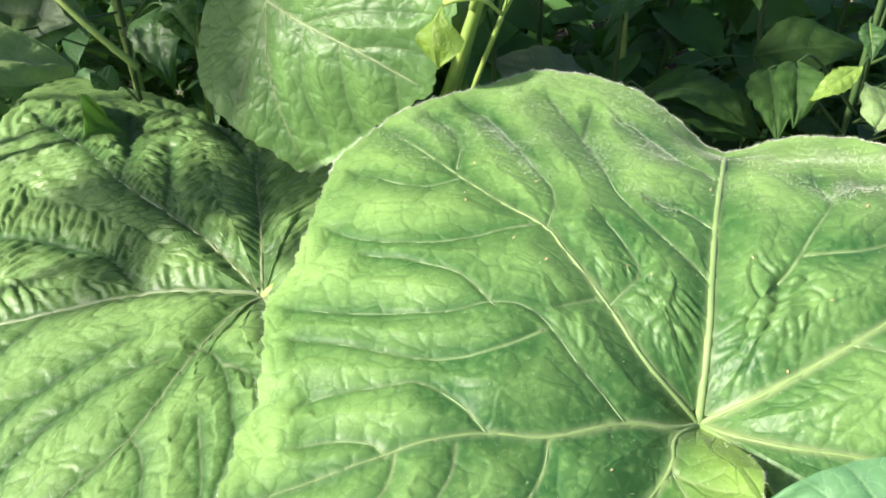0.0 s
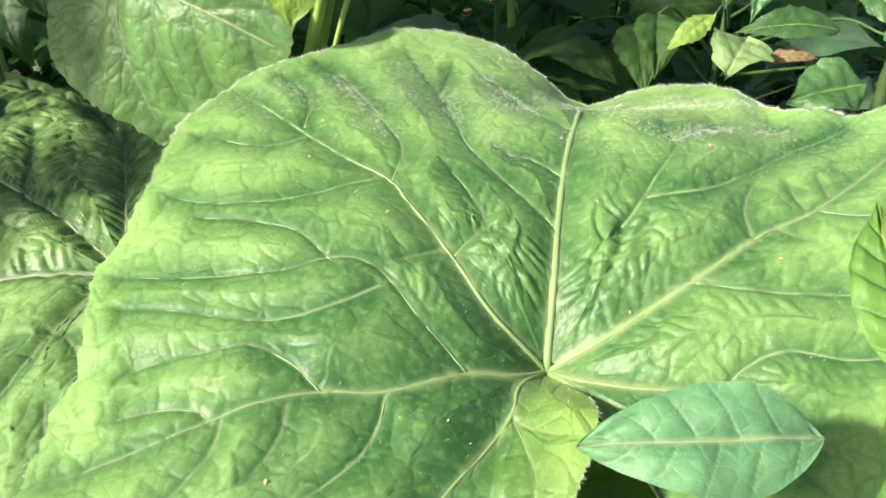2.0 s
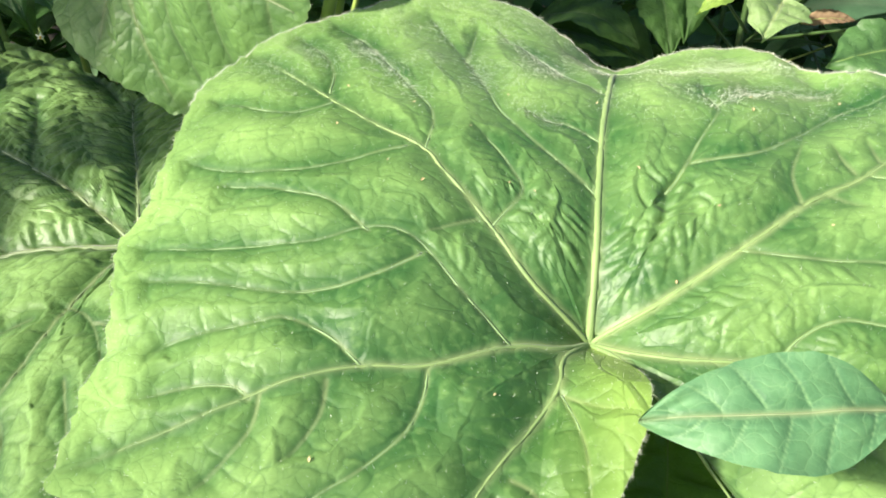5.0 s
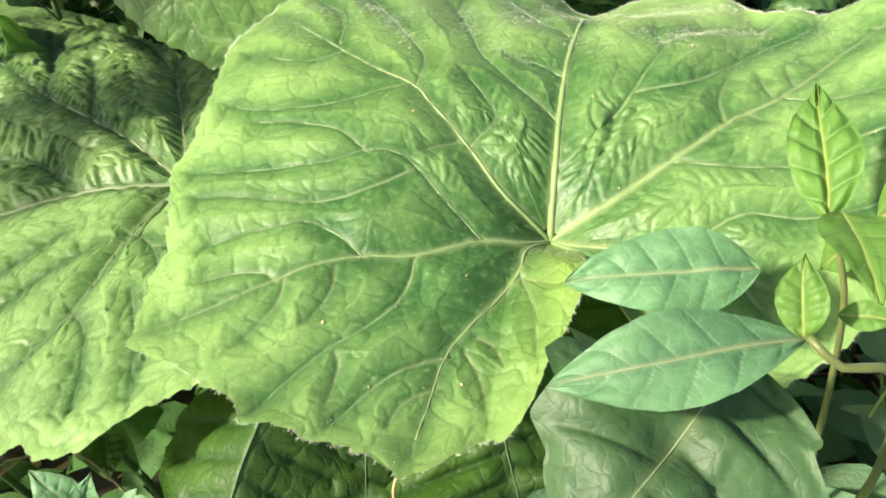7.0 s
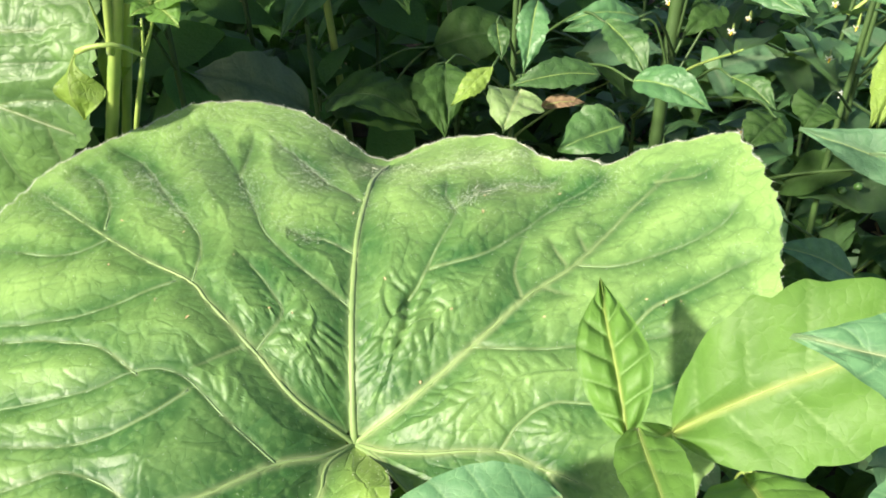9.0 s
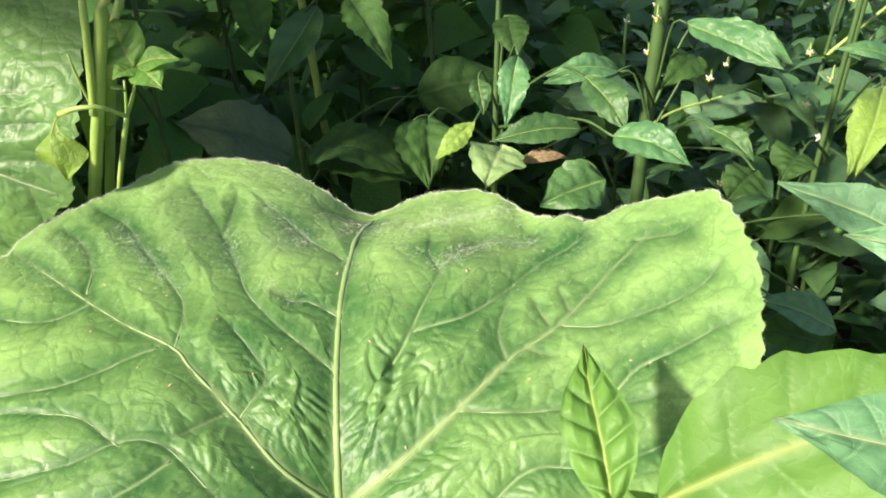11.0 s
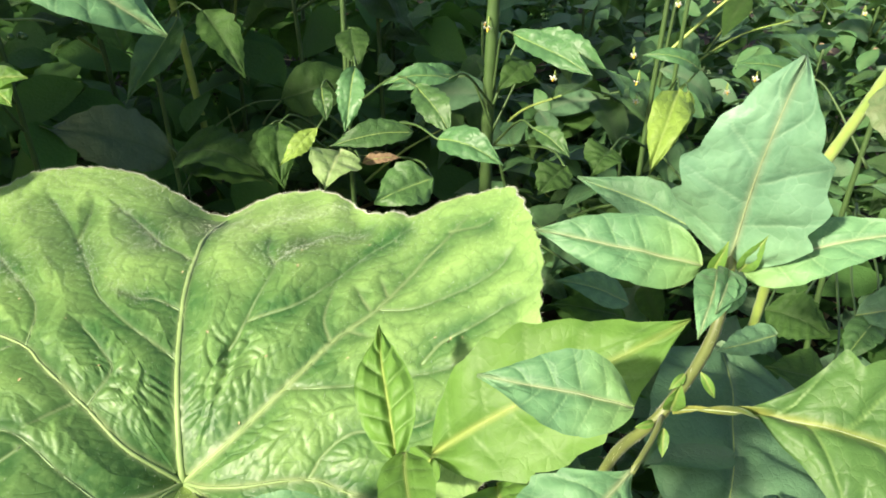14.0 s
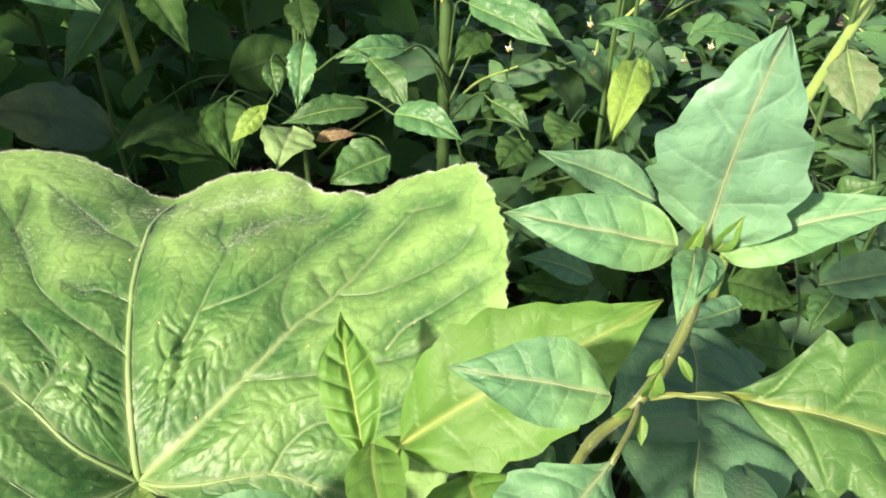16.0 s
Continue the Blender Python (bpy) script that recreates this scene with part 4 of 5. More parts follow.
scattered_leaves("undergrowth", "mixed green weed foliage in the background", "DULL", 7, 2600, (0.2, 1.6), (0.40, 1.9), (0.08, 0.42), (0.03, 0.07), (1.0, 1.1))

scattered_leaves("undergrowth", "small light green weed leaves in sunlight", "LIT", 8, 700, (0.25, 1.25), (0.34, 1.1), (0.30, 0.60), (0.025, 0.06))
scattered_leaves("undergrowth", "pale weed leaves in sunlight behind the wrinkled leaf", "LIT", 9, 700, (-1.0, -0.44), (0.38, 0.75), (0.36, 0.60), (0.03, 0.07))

scattered_leaves("undergrowth", "dull green weed leaves low among the stems of the shoots", "DULL", 10, 420, (0.02, 0.42), (-0.16, 0.14), (0.20, 0.42), (0.035, 0.07))

# tall broad-leaved stalks at the side, whose unseen tops shade what stands behind
def tall_plant(x, y, lean, seed, leaves, r=0.006, span=None, bends=None):
    rng = np.random.RandomState(seed)
    ob = thing("tall_weed", (x, y, 0), "tall weed with thick yellow-green upright stem", "weed", "tall weeds at the side")
    way_up = np.array(bends or [(x, y, 0), (x + lean[0] * 0.3, y + lean[1] * 0.3, 0.4), (x + lean[0] * 0.6, y + lean[1] * 0.6, 0.75), (x + lean[0], y + lean[1], 1.15)])
    stem(ob, way_up, r, r * 0.6, STEM, "stem", 12)
    for k in range(leaves):
        f = rng.uniform(0.68, 1.0)
        p = np.array([np.interp(1.15 * f, way_up[:, 2], way_up[:, k]) for k in range(3)])
        a = rng.uniform(*span) if span else 2.4 * k + rng.uniform(-0.4, 0.4)
        way = np.array((math.cos(a), math.sin(a), rng.uniform(-0.3, 0.1)))
        ln = rng.uniform(0.15, 0.25)
        b = p + way * 0.05
        leaf(ob, b, b + way * ln, ln * 0.8, (0.1, 0.1, 1), "MID", 0.12, 0.1, False, rows=20, cols=13)
        stem(ob, [p, b], 0.0025, 0.0018, STEM, "leaf_stalk", 6)
    return ob


tall_plant(-0.20, 0.24, (0, 0), 1, 9, 0.0046, (1.2, 3.3), [(-0.20, 0.24, 0), (-0.188, 0.238, 0.35)] + [(-0.1947, 0.2279, 0.4306), (-0.1718, 0.2179, 0.4936), (-0.1552, 0.2099, 0.5396), (-0.1409, 0.2019, 0.5770), (-0.1234, 0.1979, 0.6281), (-0.1140, 0.1979, 0.6578), (-0.1028, 0.2079, 0.6988)] + [(-0.103, 0.228, 0.9), (-0.13, 0.30, 1.15)])
tall_plant(-0.17, 0.27, (0, 0), 2, 6, 0.0036, (1.2, 3.3), [(-0.17, 0.27, 0), (-0.169, 0.262, 0.33)] + [(-0.1957, 0.2529, 0.4103), (-0.1743, 0.2439, 0.4760), (-0.1594, 0.2379, 0.5214), (-0.1431, 0.2379, 0.5782), (-0.1268, 0.2379, 0.6333), (-0.1165, 0.2479, 0.6798)] + [(-0.117, 0.268, 0.9), (-0.13, 0.34, 1.15)])
side_shoot = thing("nightshade_shoot", (-0.165, 0.25, 0.0), "slim weed shoot forked at its top with small leaves", "weed", "weeds behind the broad leaves")
stem(side_shoot, [(-0.165, 0.25, 0.0), (-0.163, 0.236, 0.35)] + [(-0.1775, 0.2229, 0.4333), (-0.1561, 0.2149, 0.4945), (-0.1408, 0.2079, 0.5377), (-0.1288, 0.2019, 0.5689), (-0.1175, 0.1979, 0.5967)], 0.0021, 0.0015, STEM)
stem(side_shoot, [(-0.1175, 0.1979, 0.5967), (-0.1122, 0.1979, 0.6064), (-0.1065, 0.1959, 0.6183), (-0.1032, 0.1949, 0.6265)], 0.0011, 0.0008, STEM, "twig")
stem(side_shoot, [(-0.1175, 0.1979, 0.5967), (-0.1141, 0.1949, 0.6078), (-0.1117, 0.1939, 0.6195)], 0.0010, 0.0007, STEM, "twig")
stem(side_shoot, [(-0.1342, 0.1969, 0.5999), (-0.1271, 0.1939, 0.6299), (-0.1217, 0.1939, 0.6609), (-0.1184, 0.2029, 0.7006)], 0.0024, 0.0018, STEM, "branch")
stem(side_shoot, [(-0.1339, 0.1959, 0.6063), (-0.1347, 0.1919, 0.6242), (-0.1350, 0.1899, 0.6368)], 0.0009, 0.0006, STEM, "flower_stalk")
leaf(side_shoot, (-0.1033, 0.1949, 0.6262), (-0.0877, 0.1779, 0.6194), 0.019, (0.2, -0.7, 0.6), "SUNNY", 0.1, 0.2, teeth=0.2, rows=40, cols=25, puff=0.4)
leaf(side_shoot, (-0.1032, 0.1949, 0.6268), (-0.0784, 0.1879, 0.6313), 0.014, (0.0, -0.6, 0.8), "SUNNY", 0.1, 0.2, teeth=0.2, rows=40, cols=25, puff=0.4)
leaf(side_shoot, (-0.1041, 0.1949, 0.6256), (-0.1137, 0.1829, 0.624), 0.013, (-0.2, -0.6, 0.7), "SUNNY", 0.1, 0.2, teeth=0.2, rows=40, cols=25, puff=0.4)
leaf(side_shoot, (-0.1131, 0.1939, 0.6131), (-0.1173, 0.1859, 0.6183), 0.007, (-0.2, -0.5, 0.8), "SUNNY", 0.1, 0.2, teeth=0.2, rows=40, cols=25, puff=0.4)
leaf(side_shoot, (-0.1062, 0.1979, 0.6252), (-0.1169, 0.2179, 0.6457), 0.030, (-0.2, -0.8, 0.5), "SUNNY", 0.1, 0.2, teeth=0.2, rows=40, cols=25, puff=0.4)
tall_plant(-0.49, 0.375, (-0.06, 0.05), 3, 9, 0.006)
tall_plant(-0.47, 0.42, (0.03, 0.02), 4, 8, 0.004)
# from here on, further plants added only for the shade of their tops
tall_plant(-0.62, 0.22, (-0.05, 0.0), 5, 9, 0.006)
tall_plant(-0.75, 0.42, (-0.03, 0.0), 7, 9, 0.006)
tall_plant(-0.32, 0.50, (0.0, 0.05), 8, 10, 0.005)
tall_plant(-0.30, 0.34, (-0.06, 0.0), 9, 9, 0.004, (1.0, 3.6))
tall_plant(-0.05, 0.62, (-0.05, 0.0), 10, 9, 0.005)
for k, (tx, ty) in enumerate([(-1.0, 0.18), (-0.88, 0.29), (-0.7, 0.25)]):
    tall_plant(tx, ty, (0.02, 0.0), 20 + k, 11, 0.006)

# weed added out of view, only to shade the weeds behind
shade_weed = thing("tall_weed", (-0.60, 0.24, 0), "added tall weed out of view, broad top leaves casting shade", "weed", "tall weeds at the side")
stem(shade_weed, [(-0.60, 0.24, 0), (-0.585, 0.225, 0.5), (-0.56, 0.20, 1.0)], 0.006, 0.004, STEM, "stem", 10)
for tip in [(-0.36, 0.16, 1.03), (-0.38, 0.28, 1.04), (-0.44, 0.05, 1.06), (-0.50, 0.38, 1.03), (-0.68, 0.10, 1.05)]:
    leaf(shade_weed, (-0.56, 0.20, 1.0), tip, 0.14, (0, 0, 1), "MID", 0.08, 0.1, rows=24, cols=15)

# unseen weed, added so its top leaves keep the sun off the weeds behind
shady = thing("tall_weed", (-0.56, 0.03, 0), "added tall weed out of view, broad top leaves casting shade", "weed", "tall weeds at the side")
stem(shady, [(-0.56, 0.03, 0), (-0.555, 0.035, 0.5), (-0.55, 0.04, 0.93)], 0.006, 0.004, STEM, "stem", 10)
for tip, wide in [((-0.72, 0.10, 0.92), 0.14), ((-0.40, 0.03, 0.94), 0.14), ((-0.52, 0.21, 0.93), 0.14), ((-0.64, 0.20, 0.93), 0.13), ((-0.41, -0.06, 0.94), 0.11)]:
    leaf(shady, (-0.55, 0.04, 0.93), tip, wide, (0, 0, 1), "MID", 0.08, 0.1, rows=24, cols=15)

# an unseen broad-leaved weed beside the camera's way, added to shade the wrinkled leaf
shading = thing("tall_weed", (-0.82, -0.12, 0), "added tall weed out of view, broad top leaves casting shade", "weed", "tall weeds at the side")
stem(shading, [(-0.82, -0.12, 0), (-0.81, -0.10, 0.4), (-0.80, -0.08, 0.80)], 0.006, 0.004, STEM, "stem", 10)
for tip, wide in [((-0.70, 0.02, 0.82), 0.15), ((-0.94, -0.10, 0.80), 0.09), ((-0.84, -0.22, 0.80), 0.09)]:
    leaf(shading, (-0.80, -0.08, 0.80), tip, wide, (0, 0, 1), "MID", 0.08, 0.1, rows=24, cols=15)

# the weed leaves that stand out

# kinds LIT, MID and DARK also carry the sun or shade on each
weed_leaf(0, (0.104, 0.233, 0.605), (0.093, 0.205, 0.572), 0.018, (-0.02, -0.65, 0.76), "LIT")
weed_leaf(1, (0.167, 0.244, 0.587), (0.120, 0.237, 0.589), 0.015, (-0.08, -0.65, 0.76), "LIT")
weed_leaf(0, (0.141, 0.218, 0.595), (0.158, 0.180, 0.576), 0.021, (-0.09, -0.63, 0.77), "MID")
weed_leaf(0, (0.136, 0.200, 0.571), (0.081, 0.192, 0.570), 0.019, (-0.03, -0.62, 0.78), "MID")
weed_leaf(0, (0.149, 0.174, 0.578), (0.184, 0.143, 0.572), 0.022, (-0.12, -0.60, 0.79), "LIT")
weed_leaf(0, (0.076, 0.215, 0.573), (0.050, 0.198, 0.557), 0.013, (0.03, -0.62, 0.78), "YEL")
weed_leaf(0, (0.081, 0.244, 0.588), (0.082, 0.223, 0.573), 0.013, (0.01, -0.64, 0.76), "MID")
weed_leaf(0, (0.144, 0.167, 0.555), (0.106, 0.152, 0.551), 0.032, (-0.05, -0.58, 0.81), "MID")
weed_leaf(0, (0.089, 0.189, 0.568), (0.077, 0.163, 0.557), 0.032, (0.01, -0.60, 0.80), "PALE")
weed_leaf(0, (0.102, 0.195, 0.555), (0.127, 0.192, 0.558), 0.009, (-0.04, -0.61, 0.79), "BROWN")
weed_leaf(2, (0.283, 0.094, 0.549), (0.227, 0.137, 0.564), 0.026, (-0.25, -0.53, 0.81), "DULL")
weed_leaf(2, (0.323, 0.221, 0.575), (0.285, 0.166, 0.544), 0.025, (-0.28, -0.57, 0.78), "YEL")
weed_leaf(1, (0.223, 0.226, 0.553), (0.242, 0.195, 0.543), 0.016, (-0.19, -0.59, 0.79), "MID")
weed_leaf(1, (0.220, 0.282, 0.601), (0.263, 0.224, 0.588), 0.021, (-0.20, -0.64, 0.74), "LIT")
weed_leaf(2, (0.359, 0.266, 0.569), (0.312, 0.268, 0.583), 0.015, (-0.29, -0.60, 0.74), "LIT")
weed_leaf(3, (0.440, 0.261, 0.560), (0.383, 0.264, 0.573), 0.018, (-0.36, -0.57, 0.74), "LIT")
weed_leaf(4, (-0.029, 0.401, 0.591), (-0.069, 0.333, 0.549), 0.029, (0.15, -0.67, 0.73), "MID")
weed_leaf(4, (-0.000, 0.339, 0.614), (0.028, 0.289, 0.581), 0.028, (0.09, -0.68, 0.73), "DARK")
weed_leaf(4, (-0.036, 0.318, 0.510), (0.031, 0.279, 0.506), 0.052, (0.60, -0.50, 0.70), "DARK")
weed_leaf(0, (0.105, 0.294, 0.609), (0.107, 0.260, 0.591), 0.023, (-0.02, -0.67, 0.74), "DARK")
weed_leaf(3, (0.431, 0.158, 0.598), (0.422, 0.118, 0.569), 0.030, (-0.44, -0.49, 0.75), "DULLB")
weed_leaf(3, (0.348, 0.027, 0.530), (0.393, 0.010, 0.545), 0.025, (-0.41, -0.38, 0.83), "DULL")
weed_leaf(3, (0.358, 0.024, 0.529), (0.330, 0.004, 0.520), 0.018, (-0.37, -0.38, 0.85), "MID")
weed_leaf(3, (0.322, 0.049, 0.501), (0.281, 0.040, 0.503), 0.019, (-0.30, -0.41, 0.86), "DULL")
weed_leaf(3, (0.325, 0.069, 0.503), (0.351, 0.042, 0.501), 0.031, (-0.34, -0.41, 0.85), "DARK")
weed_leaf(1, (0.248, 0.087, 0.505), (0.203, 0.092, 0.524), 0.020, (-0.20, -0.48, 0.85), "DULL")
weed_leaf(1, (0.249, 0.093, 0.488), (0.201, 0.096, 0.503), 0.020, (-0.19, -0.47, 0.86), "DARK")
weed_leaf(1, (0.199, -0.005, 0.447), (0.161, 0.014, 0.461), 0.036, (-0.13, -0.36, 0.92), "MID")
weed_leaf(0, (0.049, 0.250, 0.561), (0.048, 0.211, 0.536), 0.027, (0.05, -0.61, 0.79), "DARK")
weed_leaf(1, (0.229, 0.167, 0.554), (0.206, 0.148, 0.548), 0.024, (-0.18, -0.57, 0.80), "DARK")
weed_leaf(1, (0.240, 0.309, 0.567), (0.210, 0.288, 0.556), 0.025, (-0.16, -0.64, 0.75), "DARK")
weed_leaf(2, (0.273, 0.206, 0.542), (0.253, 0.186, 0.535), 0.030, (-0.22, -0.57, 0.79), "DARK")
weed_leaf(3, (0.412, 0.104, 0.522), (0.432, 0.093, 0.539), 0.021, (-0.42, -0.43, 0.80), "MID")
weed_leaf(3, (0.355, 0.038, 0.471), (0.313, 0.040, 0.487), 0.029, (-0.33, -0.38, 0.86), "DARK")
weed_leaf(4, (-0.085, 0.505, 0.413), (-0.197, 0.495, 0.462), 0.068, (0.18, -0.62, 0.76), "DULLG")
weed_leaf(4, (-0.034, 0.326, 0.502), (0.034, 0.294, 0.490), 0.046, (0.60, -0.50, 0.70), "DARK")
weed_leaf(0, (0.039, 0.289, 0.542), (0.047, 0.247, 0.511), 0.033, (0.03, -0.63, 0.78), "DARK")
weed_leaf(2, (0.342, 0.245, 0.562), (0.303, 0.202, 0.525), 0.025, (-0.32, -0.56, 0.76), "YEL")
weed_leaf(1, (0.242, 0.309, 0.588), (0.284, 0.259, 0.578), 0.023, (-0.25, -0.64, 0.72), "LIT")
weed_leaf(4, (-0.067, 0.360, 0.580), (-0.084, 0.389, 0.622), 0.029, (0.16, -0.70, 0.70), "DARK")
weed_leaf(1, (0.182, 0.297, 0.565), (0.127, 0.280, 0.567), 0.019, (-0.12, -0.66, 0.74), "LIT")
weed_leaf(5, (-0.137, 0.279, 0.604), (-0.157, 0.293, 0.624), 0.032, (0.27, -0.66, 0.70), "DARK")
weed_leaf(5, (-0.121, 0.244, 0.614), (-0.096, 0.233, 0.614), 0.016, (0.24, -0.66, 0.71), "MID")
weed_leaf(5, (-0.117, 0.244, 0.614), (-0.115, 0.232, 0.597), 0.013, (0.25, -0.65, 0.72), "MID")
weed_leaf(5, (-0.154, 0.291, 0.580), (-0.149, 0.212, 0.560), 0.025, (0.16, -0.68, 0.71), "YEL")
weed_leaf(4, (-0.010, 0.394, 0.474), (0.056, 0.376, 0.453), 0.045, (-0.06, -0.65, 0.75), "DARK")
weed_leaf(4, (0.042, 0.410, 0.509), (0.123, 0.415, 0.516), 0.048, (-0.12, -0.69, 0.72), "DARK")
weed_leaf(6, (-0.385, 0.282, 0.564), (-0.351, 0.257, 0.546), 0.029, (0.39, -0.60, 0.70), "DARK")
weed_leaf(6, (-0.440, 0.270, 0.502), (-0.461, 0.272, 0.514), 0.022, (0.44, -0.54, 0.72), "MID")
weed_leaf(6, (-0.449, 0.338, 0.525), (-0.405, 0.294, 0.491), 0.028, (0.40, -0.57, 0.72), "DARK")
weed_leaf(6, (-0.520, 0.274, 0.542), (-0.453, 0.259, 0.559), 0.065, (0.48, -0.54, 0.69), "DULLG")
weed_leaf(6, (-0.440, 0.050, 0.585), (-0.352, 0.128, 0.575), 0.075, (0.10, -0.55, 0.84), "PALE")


weed_leaf(6, (-0.535, 0.249, 0.571), (-0.457, 0.285, 0.548), 0.100, (-0.10, -0.70, 0.70), "PALE")
weed_leaf(6, (-0.392, 0.287, 0.566), (-0.373, 0.247, 0.525), 0.045, (0.0, -0.75, 0.65), "MID")
stem(bushes[6], [(-0.443, 0.23, 0.592), (-0.413, 0.231, 0.561), (-0.391, 0.238, 0.535)], 0.0022, 0.0030, STEM, "branch")


# ---------------------------------------------------------------- weed shoot in front, upper
shoot_a = thing("nightshade_shoot", (0.24, 0.02, 0.0), "blue-green weed shoot with toothed ovate leaves in sunlight", "weed", "weed shoots in front")
stem(shoot_a, [(0.206, -0.074, 0.663), (0.196, -0.090, 0.640), (0.1764, -0.1042, 0.6243), (0.166, -0.098, 0.600), (0.163, -0.088, 0.560), (0.168, -0.06, 0.48), (0.18, 0.0, 0.28), (0.24, 0.02, 0.0)], 0.0017, 0.0034, STEMOLIVE)
NEAR = dict(rows=96, cols=49, puff=0.4)
leaf(shoot_a, (0.204, -0.076, 0.656), (0.206, -0.086, 0.727), 0.041, (-0.40, -0.66, 0.40), "NEARC", 0.03, 0.05, fresh=0.12, teeth=0.75, laterals=4.5, wide_at=0.36, tip_taper=1.0, **NEAR)
leaf(shoot_a, (0.196, -0.075, 0.655), (0.147, -0.056, 0.662), 0.024, (-0.23, -0.50, 0.84), "NEARA", 0.06, 0.2, fresh=0.3, teeth=0.15, wide_at=0.36, **NEAR)
leaf(shoot_a, (0.208, -0.079, 0.654), (0.255, -0.096, 0.676), 0.020, (-0.38, -0.43, 0.82), "NEARA", 0.08, 0.25, fresh=0.3, teeth=0.2, wide_at=0.32, **NEAR)
leaf(shoot_a, (0.197, -0.083, 0.659), (0.181, -0.107, 0.655), 0.012, (-0.35, -0.62, 0.6), "NEARA", 0.12, 0.3, teeth=0.2, wide_at=0.4, **NEAR)
leaf(shoot_a, (0.200, -0.083, 0.659), (0.187, -0.103, 0.660), 0.010, (-0.2, -0.75, 0.5), "NEARA", 0.1, 0.4, teeth=0.2, wide_at=0.4, **NEAR)
leaf(shoot_a, (0.208, -0.083, 0.650), (0.197, -0.085, 0.642), 0.006, (-0.30, -0.43, 0.85), "NEARA", 0.1, 0.3, teeth=0.1, wide_at=0.4, **NEAR)
leaf(shoot_a, (0.198, -0.078, 0.654), (0.199, -0.082, 0.669), 0.0045, (-0.30, -0.6, 0.3), "SUNNY", 0.1, 0.6, teeth=0.1, rows=20, cols=11)
leaf(shoot_a, (0.207, -0.078, 0.654), (0.210, -0.084, 0.671), 0.0055, (-0.30, -0.6, 0.3), "SUNNY", 0.1, 0.6, teeth=0.1, rows=20, cols=11)
leaf(shoot_a, (0.168, -0.102, 0.625), (0.123, -0.086, 0.631), 0.026, (-0.16, -0.42, 0.89), "NEARA", 0.07, 0.2, fresh=0.3, teeth=0.15, wide_at=0.36, **NEAR)
leaf(shoot_a, (0.1785, -0.1045, 0.625), (0.178, -0.108, 0.640), 0.006, (-0.25, -0.8, 0.3), "SUNNY", 0.05, 0.7, teeth=0.1, rows=20, cols=11)
leaf(shoot_a, (0.179, -0.105, 0.625), (0.246, -0.150, 0.632), 0.042, (-0.02, -0.36, 0.9), "NEARB", 0.13, 0.2, teeth=1.1, laterals=4.5, wide_at=0.66, base_taper=3.0, rows=96, cols=49, puff=0.9, wave=0.1)
leaf(shoot_a, (0.165, -0.119, 0.622), (0.127, -0.147, 0.608), 0.038, (-0.35, -0.40, 0.85), "NEARA", 0.10, 0.2, teeth=0.4, wide_at=0.6, base_taper=2.5, **NEAR)
stem(shoot_a, [(0.176, -0.105, 0.624), (0.170, -0.113, 0.624), (0.160, -0.123, 0.6225)], 0.0008, 0.0009, STEMOLIVE, "leaf_stalk")

for at, way, wide in [((0.189, -0.099, 0.634), (0.004, -0.004, -0.008), 0.0030), ((0.184, -0.099, 0.634), (-0.006, -0.003, -0.003), 0.0028), ((0.172, -0.108, 0.625), (-0.007, -0.002, 0.001), 0.0026), ((0.175, -0.109, 0.623), (-0.002, -0.006, -0.006), 0.0034)]:
    leaf(shoot_a, at, tuple(p + q for p, q in zip(at, way)), wide, (-0.3, -0.7, 0.5), "SUNNY", 0.1, 0.5, False, teeth=0.0, rows=12, cols=9)
rng_bristle = np.random.RandomState(12)
verts, faces = [], []
line = spline([(0.206, -0.074, 0.663), (0.196, -0.090, 0.640), (0.1764, -0.1042, 0.6243), (0.166, -0.098, 0.600), (0.163, -0.088, 0.560)], 0.001)
for _ in range(420):
    p = line[rng_bristle.randint(len(line))]
    d = rng_bristle.normal(size=3); d /= np.linalg.norm(d)
    w = np.cross(d, (0.3, 0.2, 0.9)); w *= 0.00006 / np.linalg.norm(w)
    verts += [p - w + d * 0.0016, p + w + d * 0.0016, p + d * rng_bristle.uniform(0.0028, 0.0040)]
    faces.append([len(verts) - 3, len(verts) - 2, len(verts) - 1])
mesh_object("stem_hairs", mesh_from("stem_hairs", verts, faces, HAIR, False), shoot_a, "short pale bristles on the stem", "stuff")

# ---------------------------------------------------------------- weed shoot in front, lower
shoot_b = thing("nightshade_shoot", (0.16, 0.0, 0.0), "bright green weed shoot with glossy leaves in full sun", "weed", "weed shoots in front")
stem(shoot_b, [(0.100, -0.051, 0.560), (0.104, -0.052, 0.545), (0.112, -0.058, 0.50), (0.13, -0.04, 0.3), (0.16, 0.0, 0.0)], 0.0011, 0.0026, STEMOLIVE)
leaf(shoot_b, (0.098, -0.052, 0.557), (0.098, 0.001, 0.581), 0.024, (-0.25, -0.75, 0.75), "SUNNY", 0.08, 0.35, teeth=0.15, laterals=6.0, wide_at=0.4, rows=96, cols=49, puff=1.9)
leaf(shoot_b, (0.112, -0.054, 0.561), (0.206, -0.058, 0.618), 0.052, (-0.25, -0.62, 0.75), "SUNNY", 0.06, 0.12, teeth=0.45, laterals=6.0, wide_at=0.40, rows=96, cols=49, puff=0.22)
leaf(shoot_b, (0.102, -0.050, 0.559), (0.100, -0.108, 0.566), 0.021, (-0.14, -0.42, 0.90), "SUNNY", 0.10, 0.25, teeth=0.15, **NEAR)
